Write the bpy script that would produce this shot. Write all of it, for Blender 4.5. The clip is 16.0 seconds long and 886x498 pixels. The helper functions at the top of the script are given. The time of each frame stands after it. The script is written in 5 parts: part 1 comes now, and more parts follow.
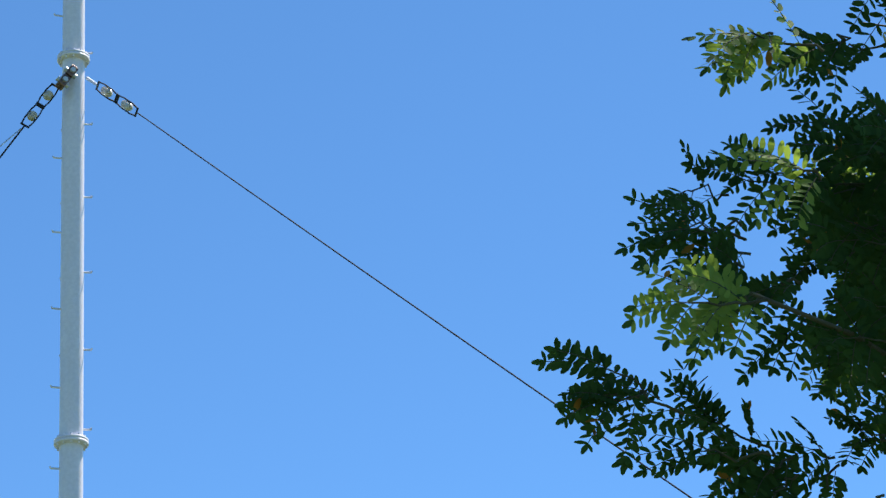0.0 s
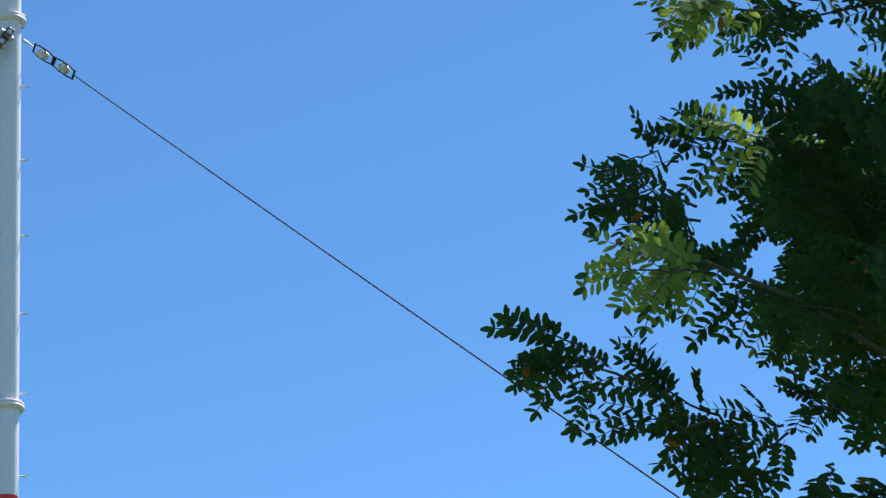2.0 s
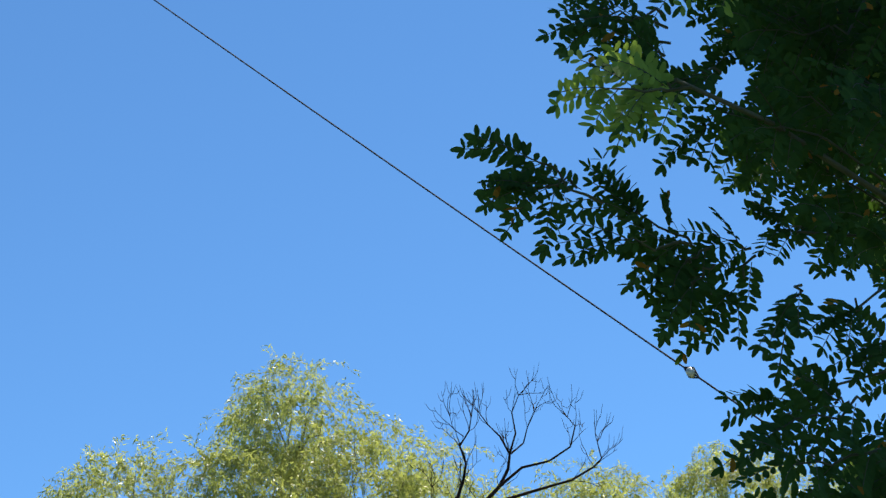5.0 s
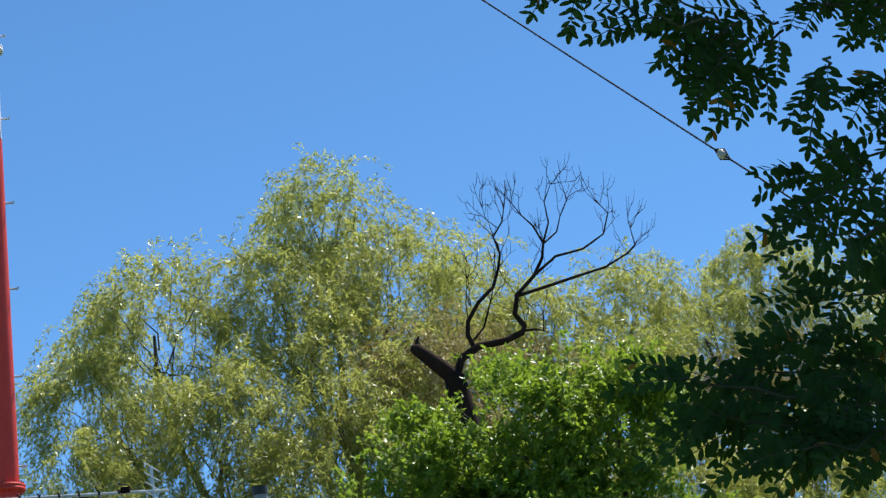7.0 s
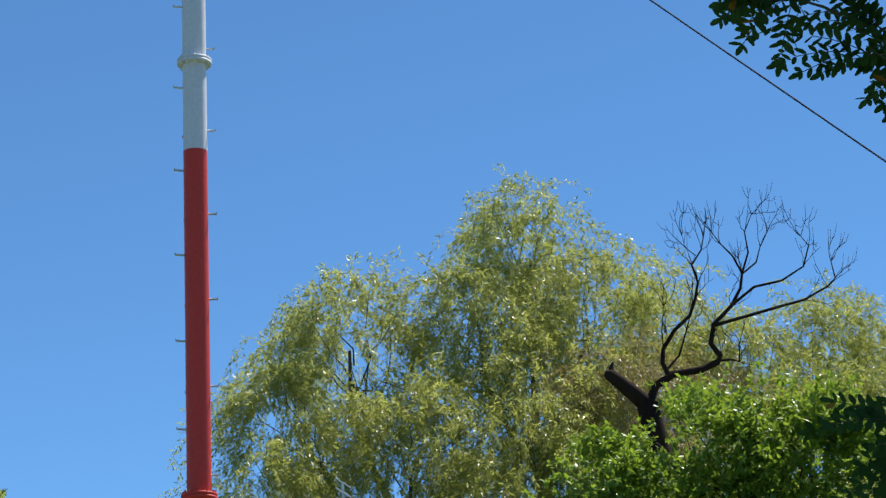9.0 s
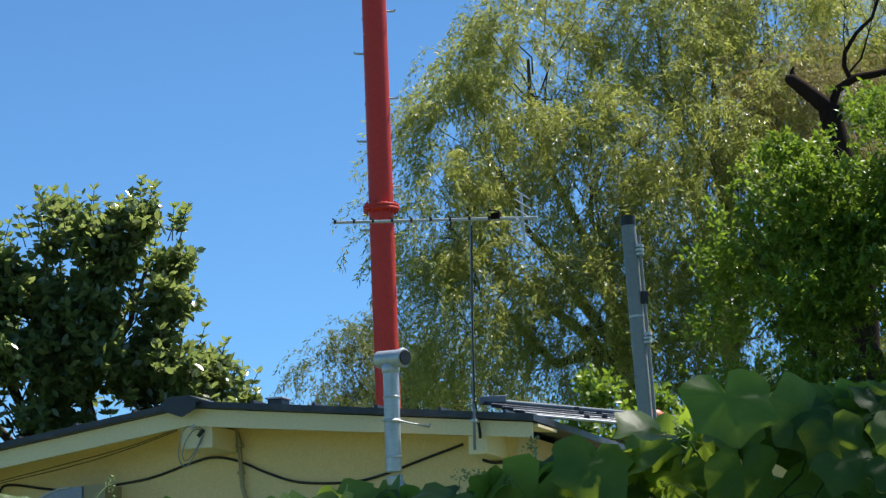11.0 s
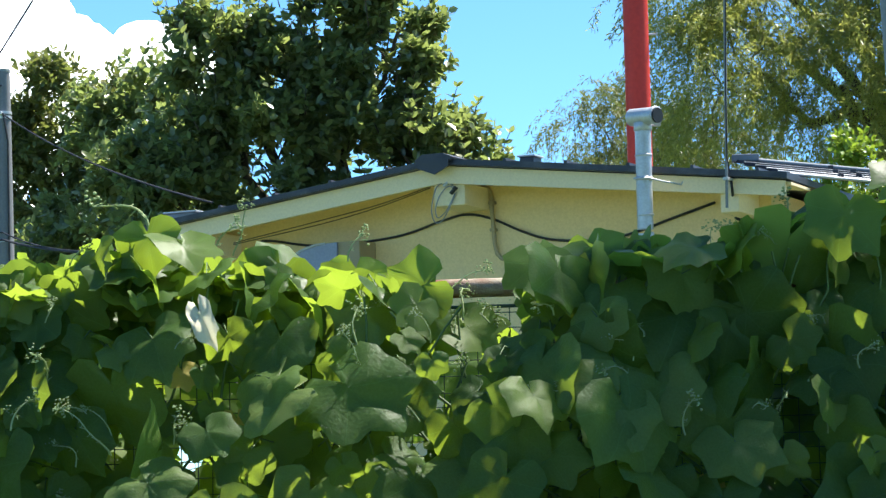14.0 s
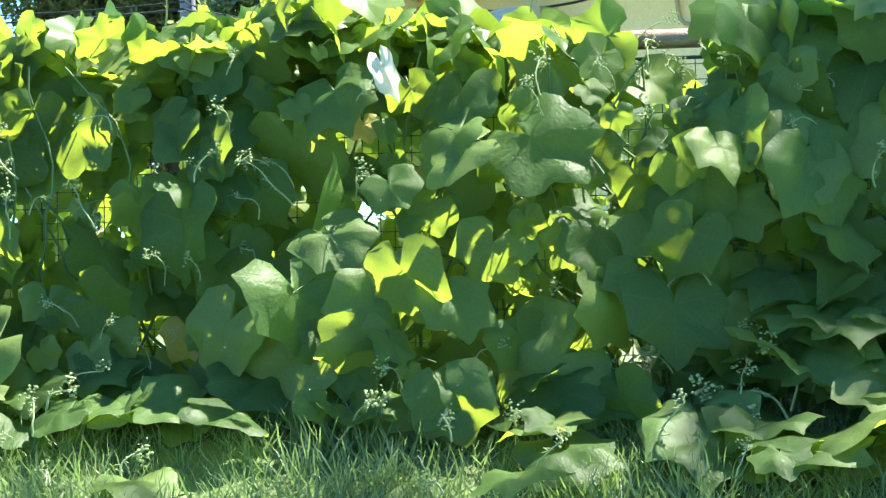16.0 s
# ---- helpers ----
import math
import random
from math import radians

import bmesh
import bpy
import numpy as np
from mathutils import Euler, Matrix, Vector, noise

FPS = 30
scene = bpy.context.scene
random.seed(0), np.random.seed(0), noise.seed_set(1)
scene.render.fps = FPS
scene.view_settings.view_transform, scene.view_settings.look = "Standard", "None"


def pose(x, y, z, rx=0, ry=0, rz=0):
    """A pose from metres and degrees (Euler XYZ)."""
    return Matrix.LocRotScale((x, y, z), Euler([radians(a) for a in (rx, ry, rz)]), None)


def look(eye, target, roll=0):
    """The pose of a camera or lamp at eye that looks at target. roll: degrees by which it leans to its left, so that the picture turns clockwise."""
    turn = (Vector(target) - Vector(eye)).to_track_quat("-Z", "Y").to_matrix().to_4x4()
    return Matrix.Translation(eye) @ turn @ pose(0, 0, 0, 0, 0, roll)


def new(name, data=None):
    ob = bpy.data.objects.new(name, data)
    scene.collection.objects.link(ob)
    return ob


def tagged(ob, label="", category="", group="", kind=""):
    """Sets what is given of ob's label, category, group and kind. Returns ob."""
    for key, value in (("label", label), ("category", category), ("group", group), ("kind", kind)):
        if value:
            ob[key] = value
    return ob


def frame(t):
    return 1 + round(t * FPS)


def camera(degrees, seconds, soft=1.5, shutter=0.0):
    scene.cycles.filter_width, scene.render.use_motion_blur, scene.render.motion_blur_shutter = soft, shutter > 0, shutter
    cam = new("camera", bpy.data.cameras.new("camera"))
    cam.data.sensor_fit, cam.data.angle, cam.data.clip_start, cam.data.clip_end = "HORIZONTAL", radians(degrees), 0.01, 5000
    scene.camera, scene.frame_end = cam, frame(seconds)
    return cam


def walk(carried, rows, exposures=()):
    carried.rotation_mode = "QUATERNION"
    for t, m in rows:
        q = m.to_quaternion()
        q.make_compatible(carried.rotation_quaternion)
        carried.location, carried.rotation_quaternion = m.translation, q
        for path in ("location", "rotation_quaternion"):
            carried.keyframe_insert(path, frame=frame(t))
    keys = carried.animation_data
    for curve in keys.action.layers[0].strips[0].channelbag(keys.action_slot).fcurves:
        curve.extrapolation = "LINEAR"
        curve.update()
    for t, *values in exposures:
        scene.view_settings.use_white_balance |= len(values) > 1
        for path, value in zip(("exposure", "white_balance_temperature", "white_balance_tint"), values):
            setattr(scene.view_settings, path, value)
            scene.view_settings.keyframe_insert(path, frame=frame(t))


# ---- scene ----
cam = camera(20.2, 16.0, soft=1.4)


def aim(yaw, pitch, roll, x, y, z):
    """A camera pose: yaw to the right of +y, pitch up, roll, in degrees."""
    return pose(x, y, z, 90 + pitch, 0, -yaw) @ pose(0, 0, 0, 0, 0, roll)


PATH = [
    (0.0, 9.26, 25.58, -3.75, 0.067, -0.104, 1.514),
    (0.5, 9.54, 25.66, -3.89, 0.063, -0.095, 1.524),
    (1.0, 9.93, 25.55, -3.99, 0.064, -0.081, 1.533),
    (1.5, 10.37, 25.10, -4.24, 0.058, -0.063, 1.539),
    (2.0, 10.84, 24.67, -4.18, 0.039, -0.039, 1.548),
    (2.5, 11.29, 24.02, -3.90, 0.023, -0.017, 1.542),
    (3.0, 12.01, 22.98, -4.27, -0.019, 0.009, 1.529),
    (3.2, 12.18, 22.65, -4.33, -0.025, 0.012, 1.528),
    (5.3, 11.74, 20.68, -4.40, -0.020, 0.013, 1.496),
    (5.5, 11.87, 20.40, -4.68, -0.018, 0.010, 1.497),
    (6.0, 12.01, 19.29, -5.33, -0.012, 0.011, 1.490),
    (6.5, 11.33, 17.76, -5.65, -0.013, 0.016, 1.480),
    (7.0, 10.67, 16.32, -5.87, -0.019, 0.022, 1.474),
    (7.5, 9.94, 15.86, -5.45, -0.026, 0.027, 1.475),
    (8.0, 9.10, 16.50, -4.49, -0.032, 0.033, 1.480),
    (8.5, 7.88, 17.47, -3.30, -0.040, 0.041, 1.484),
    (9.0, 5.98, 17.15, -2.41, -0.025, 0.037, 1.491),
    (9.5, 3.95, 15.17, -2.01, -0.016, 0.030, 1.498),
    (10.0, 2.59, 13.39, -2.08, -0.012, 0.022, 1.505),
    (10.2, 2.29, 12.89, -2.13, -0.012, 0.019, 1.508),
    (12.3, -0.43, 7.35, -1.82, 0.014, -0.005, 1.517),
    (12.5, -0.90, 7.09, -1.63, 0.012, -0.006, 1.514),
    (13.0, -2.34, 6.20, -1.53, 0.006, -0.003, 1.501),
    (13.5, -3.84, 5.82, -1.44, 0.000, 0.001, 1.494),
    (14.0, -4.61, 5.28, -1.41, -0.002, 0.003, 1.490),
    (14.5, -5.30, 4.49, -1.35, -0.003, 0.012, 1.485),
    (15.0, -6.38, 3.65, -1.01, -0.011, 0.025, 1.472),
    (15.5, -7.96, 1.70, -1.04, -0.016, 0.051, 1.456),
    (16.0, -8.88, 0.14, -1.25, -0.016, 0.065, 1.451),
]
walk(cam, [(r[0], aim(*r[1:])) for r in PATH],
     exposures=[(0.0, 1.05), (6.0, 0.85), (9.0, 0.62), (10.2, 0.54), (12.5, 1.06), (14.5, 1.55), (15.2, 1.85), (15.6, 2.25), (16.0, 2.6)])

# ---- light: a clear summer sky, the sun high, ahead and to the right ----
SUN_DIR = Vector((0.37, 0.27, 0.89)).normalized()
world = bpy.data.worlds.new("sky")
scene.world = world
world.use_nodes = True
wn = world.node_tree.nodes
sky = wn.new("ShaderNodeTexSky")
sky.sky_type = 'NISHITA'
sky.sun_disc = False
sky.sun_elevation = math.asin(SUN_DIR.z)
sky.sun_rotation = math.atan2(SUN_DIR.x, SUN_DIR.y)
sky.altitude = 1500
sky.air_density = 0.8
sky.dust_density = 0.0
sky.ozone_density = 3.0
wn["Background"].inputs["Strength"].default_value = 0.105
deepen = wn.new("ShaderNodeMix")
deepen.data_type, deepen.blend_type = 'RGBA', 'MULTIPLY'
deepen.inputs[0].default_value = 1.0
deepen.inputs[7].default_value = (0.56, 0.86, 1.0, 1)
world.node_tree.links.new(sky.outputs[0], deepen.inputs[6])
world.node_tree.links.new(deepen.outputs[2], wn["Background"].inputs["Color"])
sun_data = bpy.data.lights.new("sun", 'SUN')
sun_data.energy = 5.0
sun_data.angle = radians(0.55)
sun_data.color = (1.0, 0.95, 0.87)
sun = new("sun", sun_data)
sun.matrix_world = look(SUN_DIR * 50, (0, 0, 0))


# ---- materials ----
def shader(name):
    m = bpy.data.materials.new(name)
    m.use_nodes = True
    nt = m.node_tree
    return m, nt, nt.nodes["Principled BSDF"], nt.nodes["Material Output"]


def ramp(nt, fac, stops):
    r = nt.nodes.new("ShaderNodeValToRGB")
    e = r.color_ramp.elements
    while len(e) < len(stops):
        e.new(0.5)
    for i, (p, c) in enumerate(stops):
        e[i].position = p
        e[i].color = (*c, 1)
    nt.links.new(fac, r.inputs[0])
    return r.outputs[0]


def noise_tex(nt, scale, detail=4, coords="Object", stretch=None):
    tc = nt.nodes.new("ShaderNodeTexCoord")
    n = nt.nodes.new("ShaderNodeTexNoise")
    n.inputs["Scale"].default_value = scale
    n.inputs["Detail"].default_value = detail
    out = tc.outputs[coords]
    if stretch:
        mp = nt.nodes.new("ShaderNodeMapping")
        mp.inputs["Scale"].default_value = stretch
        nt.links.new(out, mp.inputs[0])
        out = mp.outputs[0]
    nt.links.new(out, n.inputs[0])
    return n.outputs[0]


def mix(nt, fac, a, b, mode='MIX'):
    m = nt.nodes.new("ShaderNodeMix")
    m.data_type = 'RGBA'
    m.blend_type = mode
    for sock, v in ((m.inputs[0], fac), (m.inputs[6], a), (m.inputs[7], b)):
        if isinstance(v, (int, float)):
            sock.default_value = v
        elif isinstance(v, tuple):
            sock.default_value = (*v, 1)
        else:
            nt.links.new(v, sock)
    return m.outputs[2]


def bump(nt, bsdf, height, strength=0.3, distance=0.01):
    b = nt.nodes.new("ShaderNodeBump")
    b.inputs["Strength"].default_value = strength
    b.inputs["Distance"].default_value = distance
    nt.links.new(height, b.inputs["Height"])
    nt.links.new(b.outputs[0], bsdf.inputs["Normal"])


def surface(name, dark, light, scale, rough=0.6, metal=0.0, fine=40, relief=0.2, stain=None, stain_scale=1.5, stretch=None, stain_cut=(0.5, 0.75)):
    """Two tones of one colour, fine grain, and stains of a third colour."""
    m, nt, b, _ = shader(name)
    col = ramp(nt, noise_tex(nt, scale, 5, stretch=stretch), [(0.3, dark), (0.7, light)])
    g = noise_tex(nt, scale * fine, 3)
    col = mix(nt, 0.25, col, ramp(nt, g, [(0.3, tuple(0.6 * v for v in dark)), (0.7, light)]))
    if stain:
        s = ramp(nt, noise_tex(nt, stain_scale, 6, stretch=stretch), [(stain_cut[0], (0, 0, 0)), (stain_cut[1], (1, 1, 1))])
        col = mix(nt, s, col, stain)
    nt.links.new(col, b.inputs["Base Color"])
    b.inputs["Roughness"].default_value = rough
    b.inputs["Metallic"].default_value = metal
    bump(nt, b, g, relief, 0.004)
    return m


def leaf_material(name, colours, through_colour, rough=0.45, share=0.35, spot=None, gloss=0.5):
    """A leaf: colours vary from leaf to leaf; light passes through it."""
    m, nt, b, out = shader(name)
    geo = nt.nodes.new("ShaderNodeNewGeometry")
    n = len(colours)
    pick = ramp(nt, geo.outputs["Random Per Island"], [(i / max(1, n - 1), c) for i, c in enumerate(colours)])
    mottle = noise_tex(nt, 30, 4)
    col = mix(nt, 0.35, pick, ramp(nt, mottle, [(0.3, tuple(0.55 * v for v in colours[0])), (0.7, colours[-1])]))
    if spot:
        s = ramp(nt, noise_tex(nt, 55, 2), [(0.66, (0, 0, 0)), (0.72, (1, 1, 1))])
        col = mix(nt, s, col, spot)
    nt.links.new(col, b.inputs["Base Color"])
    b.inputs["Roughness"].default_value = rough
    b.inputs["Specular IOR Level"].default_value = gloss
    bump(nt, b, mottle, 0.25, 0.004)
    tr = nt.nodes.new("ShaderNodeBsdfTranslucent")
    nt.links.new(mix(nt, 0.5, col, through_colour), tr.inputs["Color"])
    ms = nt.nodes.new("ShaderNodeMixShader")
    ms.inputs[0].default_value = share
    nt.links.new(b.outputs[0], ms.inputs[1])
    nt.links.new(tr.outputs[0], ms.inputs[2])
    nt.links.new(ms.outputs[0], out.inputs["Surface"])
    return m


M_GRASS = surface("grass_soil", (0.05, 0.08, 0.02), (0.10, 0.15, 0.04), 3, 0.95, stain=(0.10, 0.08, 0.05))
M_WHITE = surface("white_steel_paint", (0.66, 0.63, 0.69), (0.75, 0.71, 0.76), 0.8, 0.5, fine=30, relief=0.05, stain=(0.5, 0.5, 0.47), stretch=(1, 1, 0.1), stain_cut=(0.6, 0.9))
M_RED = surface("red_steel_paint", (0.62, 0.042, 0.030), (0.72, 0.054, 0.036), 0.8, 0.5, fine=30, relief=0.05, stain=(0.45, 0.025, 0.02), stretch=(1, 1, 0.15), stain_cut=(0.55, 0.9))
M_RED.node_tree.nodes["Principled BSDF"].inputs["Specular IOR Level"].default_value = 0.3
M_GALV = surface("galvanised_steel", (0.42, 0.44, 0.46), (0.60, 0.62, 0.63), 9, 0.42, 0.35, fine=8, relief=0.1)
M_PVC = surface("grey_pipe", (0.21, 0.235, 0.255), (0.30, 0.325, 0.345), 2, 0.8, fine=20, relief=0.1, stain=(0.15, 0.16, 0.16), stretch=(1, 1, 0.2))
M_WALL = surface("yellow_render", (0.86, 0.63, 0.31), (0.90, 0.69, 0.36), 1.2, 0.85, fine=60, relief=0.3, stain=(0.60, 0.50, 0.30), stain_scale=0.8, stretch=(1, 1, 0.4), stain_cut=(0.55, 0.9))
M_FASCIA = surface("pale_fascia_paint", (0.88, 0.71, 0.42), (0.90, 0.75, 0.47), 1.5, 0.6, fine=40, relief=0.15, stain=(0.62, 0.54, 0.36), stretch=(0.6, 1, 2), stain_cut=(0.6, 0.95))
M_ROOF = surface("dark_roof_metal", (0.022, 0.024, 0.030), (0.05, 0.05, 0.06), 3, 0.45, 0.0, relief=0.1, stain=(0.11, 0.11, 0.12), stain_scale=4)
M_MATT_ROOF = surface("matt_dark_roofing", (0.020, 0.021, 0.026), (0.04, 0.04, 0.047), 3, 0.85, relief=0.2, stain=(0.07, 0.07, 0.08), stain_scale=4)
M_MATT_ROOF.node_tree.nodes["Principled BSDF"].inputs["Specular IOR Level"].default_value = 0.12
M_BLACK = surface("black_rubber_and_bore_shade", (0.012, 0.012, 0.012), (0.03, 0.03, 0.03), 10, 0.6, relief=0.1)
M_CABLE = surface("steel_rope", (0.018, 0.020, 0.028), (0.035, 0.037, 0.045), 20, 0.9, 0.0, relief=0.1)
M_CABLE.node_tree.nodes["Principled BSDF"].inputs["Specular IOR Level"].default_value = 0.15
M_CERAMIC = surface("porcelain", (0.40, 0.37, 0.31), (0.54, 0.50, 0.43), 8, 0.3, relief=0.05, stain=(0.26, 0.20, 0.14))
M_CLAMP = surface("oiled_brown_steel", (0.10, 0.055, 0.04), (0.22, 0.13, 0.10), 14, 0.25, 0.6, relief=0.3)
M_RUST = surface("rusty_white_pipe", (0.34, 0.30, 0.22), (0.44, 0.40, 0.30), 6, 0.8, relief=0.5, stain=(0.15, 0.05, 0.018), stain_scale=11, stretch=(0.5, 1, 1), stain_cut=(0.42, 0.56))
M_GREENWIRE = surface("green_coated_wire", (0.010, 0.045, 0.025), (0.02, 0.07, 0.04), 30, 0.5)
M_BARK = surface("bark", (0.06, 0.045, 0.03), (0.14, 0.11, 0.08), 6, 0.95, fine=12, relief=0.8, stretch=(1, 1, 0.25))
M_DEADBARK = surface("dead_bark", (0.014, 0.008, 0.006), (0.040, 0.024, 0.018), 5, 0.95, fine=12, relief=1.0, stretch=(1, 1, 0.25))
M_DEADBARK.node_tree.nodes["Principled BSDF"].inputs["Specular IOR Level"].default_value = 0.1
M_STEM = surface("green_stem", (0.05, 0.10, 0.025), (0.11, 0.18, 0.05), 20, 0.6)
M_HOOD = surface("brushed_steel_hood", (0.24, 0.26, 0.32), (0.33, 0.35, 0.42), 3, 0.5, 0.3, fine=20, relief=0.08)
M_CONCRETE = surface("pole_concrete", (0.15, 0.16, 0.17), (0.22, 0.23, 0.24), 2, 0.85, fine=20, relief=0.3, stain=(0.12, 0.12, 0.13), stretch=(1, 1, 0.2))
M_CONDUIT = surface("tan_conduit", (0.34, 0.27, 0.15), (0.42, 0.34, 0.20), 5, 0.6, relief=0.1)

L_LOCUST = leaf_material("locust_leaf", [(0.015, 0.038, 0.014), (0.023, 0.052, 0.018), (0.036, 0.072, 0.022)], (0.16, 0.32, 0.03), 0.8, 0.22, gloss=0.03)
# lighter copy of the locust leaf: sunlight is put into its colour
L_LOCUST_SUNLIT = leaf_material("sunlit_locust_leaf", [(0.09, 0.15, 0.035), (0.14, 0.21, 0.05)], (0.42, 0.58, 0.06), 0.7, 0.48, gloss=0.1)
M_TWIG = surface("dark_twig", (0.03, 0.03, 0.015), (0.06, 0.06, 0.03), 8, 0.9)
L_LOCUST_OLD = leaf_material("yellowed_locust_leaf", [(0.20, 0.09, 0.018), (0.26, 0.14, 0.025)], (0.45, 0.22, 0.03), 0.8, 0.3, gloss=0.03)
L_WILLOW = leaf_material("willow_leaf", [(0.135, 0.175, 0.036), (0.225, 0.255, 0.058), (0.34, 0.335, 0.095)], (0.62, 0.66, 0.14), 0.38, 0.54)
L_WILLOW_DRY = leaf_material("dry_willow_leaf", [(0.20, 0.16, 0.06), (0.26, 0.21, 0.08), (0.28, 0.26, 0.08)], (0.45, 0.38, 0.12), 0.5, 0.4)
L_MAPLE = leaf_material("bright_green_leaf", [(0.07, 0.15, 0.012), (0.115, 0.205, 0.018), (0.20, 0.30, 0.035)], (0.42, 0.58, 0.05), 0.42, 0.42)
L_BROAD = leaf_material("glossy_broad_leaf", [(0.080, 0.115, 0.036), (0.118, 0.158, 0.052), (0.20, 0.235, 0.095)], (0.50, 0.62, 0.15), 0.30, 0.48, gloss=1.0)
L_FAR = leaf_material("mixed_wood_and_shaded_willow_leaf", [(0.09, 0.13, 0.03), (0.13, 0.17, 0.04), (0.22, 0.19, 0.07)], (0.35, 0.42, 0.08), 0.5, 0.4)


def vine_material(name, colours, through_colour, share=0.3):
    """A broad vine leaf with pale veins fanning from its stalk; leaves differ one from another."""
    m, nt, b, out = shader(name)
    N, K = nt.nodes, nt.links

    def calc(op, a, c=None):
        n = N.new("ShaderNodeMath")
        n.operation = op
        for sock, v in zip(n.inputs, (a, c)):
            if v is None:
                continue
            if isinstance(v, (int, float)):
                sock.default_value = v
            else:
                K.new(v, sock)
        return n.outputs[0]

    geo, info = N.new("ShaderNodeNewGeometry"), N.new("ShaderNodeObjectInfo")
    pick = calc('FRACT', calc('ADD', geo.outputs["Random Per Island"], info.outputs["Random"]))
    n = len(colours)
    col = ramp(nt, pick, [(i / (n - 1), c) for i, c in enumerate(colours)])
    mottle = noise_tex(nt, 22, 5)
    col = mix(nt, 0.3, col, ramp(nt, mottle, [(0.3, tuple(0.6 * v for v in colours[0])), (0.7, colours[-1])]))
    tc, sep = N.new("ShaderNodeTexCoord"), N.new("ShaderNodeSeparateXYZ")
    K.new(tc.outputs["UV"], sep.inputs[0])
    turn = calc('ARCTAN2', sep.outputs[1], sep.outputs[0])
    fan = calc('ABSOLUTE', calc('SINE', calc('MULTIPLY', turn, 3.6)))
    r = calc('SQRT', calc('ADD', calc('MULTIPLY', sep.outputs[0], sep.outputs[0]), calc('MULTIPLY', sep.outputs[1], sep.outputs[1])))
    width = calc('DIVIDE', 0.034, calc('ADD', r, 0.12))
    vein = calc('LESS_THAN', fan, width)
    side = calc('LESS_THAN', calc('ABSOLUTE', calc('SINE', calc('ADD', calc('MULTIPLY', r, 26), calc('MULTIPLY', fan, 5)))), 0.14)
    veins = calc('MAXIMUM', calc('MULTIPLY', vein, 0.5), calc('MULTIPLY', side, 0.16))
    col = mix(nt, veins, col, (0.11, 0.23, 0.07))
    spots = ramp(nt, noise_tex(nt, 60, 2), [(0.68, (0, 0, 0)), (0.74, (1, 1, 1))])
    col = mix(nt, calc('MULTIPLY', spots, 0.5), col, (0.11, 0.22, 0.06))
    K.new(col, b.inputs["Base Color"])
    b.inputs["Roughness"].default_value = 0.42
    b.inputs["Specular IOR Level"].default_value = 0.2
    bump(nt, b, calc('SUBTRACT', calc('MULTIPLY', mottle, 0.5), calc('MULTIPLY', veins, 1.6)), 0.5, 0.008)
    tr = N.new("ShaderNodeBsdfTranslucent")
    K.new(mix(nt, 0.6, col, through_colour), tr.inputs["Color"])
    ms = N.new("ShaderNodeMixShader")
    ms.inputs[0].default_value = share
    K.new(b.outputs[0], ms.inputs[1])
    K.new(tr.outputs[0], ms.inputs[2])
    K.new(ms.outputs[0], out.inputs["Surface"])
    return m


L_VINE = vine_material("vine_leaf", [(0.021, 0.056, 0.017), (0.044, 0.102, 0.029), (0.082, 0.154, 0.044), (0.175, 0.240, 0.072)], (0.56, 0.77, 0.05), 0.48)
# near-white leaf colour stands in for sun glare on a green leaf
L_SUN_GLARE = leaf_material("sun_glare_vine_leaf", [(0.74, 0.70, 0.50), (0.80, 0.75, 0.56)], (0.8, 0.75, 0.5), 0.7, 0.3, gloss=0.1)
L_YELLOW = leaf_material("yellowed_vine_leaf", [(0.38, 0.33, 0.05), (0.5, 0.38, 0.07)], (0.6, 0.45, 0.05), 0.55, 0.35)
L_GRASS = leaf_material("grass_blade", [(0.065, 0.13, 0.040), (0.105, 0.185, 0.060), (0.20, 0.28, 0.12)], (0.30, 0.47, 0.11), 0.45, 0.36)
L_FLOWER = leaf_material("pale_flower_cluster", [(0.30, 0.40, 0.16), (0.44, 0.50, 0.24)], (0.5, 0.6, 0.25), 0.7, 0.3)


# ---- helpers for building ----
def link(name, bm, material, parent=None, smooth=False):
    me = bpy.data.meshes.new(name)
    bm.to_mesh(me)
    bm.free()
    if smooth:
        me.shade_smooth()
    me.materials.append(material)
    ob = new(name, me)
    if parent is not None:
        ob.parent = parent
    return ob


def part(name, bm, material, parent, label="", smooth=False):
    ob = link(name, bm, material, parent, smooth)
    if label:
        tagged(ob, label)
    return ob


def thing(name, at, label, category, group=""):
    ob = new(name)
    ob.location = at
    ob.empty_display_size = 0.2
    return tagged(ob, label, category, group)


def box(bm, lo, hi, m=None):
    vs = [bm.verts.new((x, y, z)) for z in (lo[2], hi[2]) for y in (lo[1], hi[1]) for x in (lo[0], hi[0])]
    if m is not None:
        for v in vs:
            v.co = m @ v.co
    for f in ((0, 2, 3, 1), (4, 5, 7, 6), (0, 1, 5, 4), (1, 3, 7, 5), (3, 2, 6, 7), (2, 0, 4, 6)):
        bm.faces.new([vs[i] for i in f])
    return vs


def boxed(lo, hi, bevel=0.0, m=None):
    bm = bmesh.new()
    box(bm, lo, hi, m)
    if bevel:
        bmesh.ops.bevel(bm, geom=bm.edges[:], offset=bevel, segments=2, affect='EDGES', profile=0.5)
    return bm


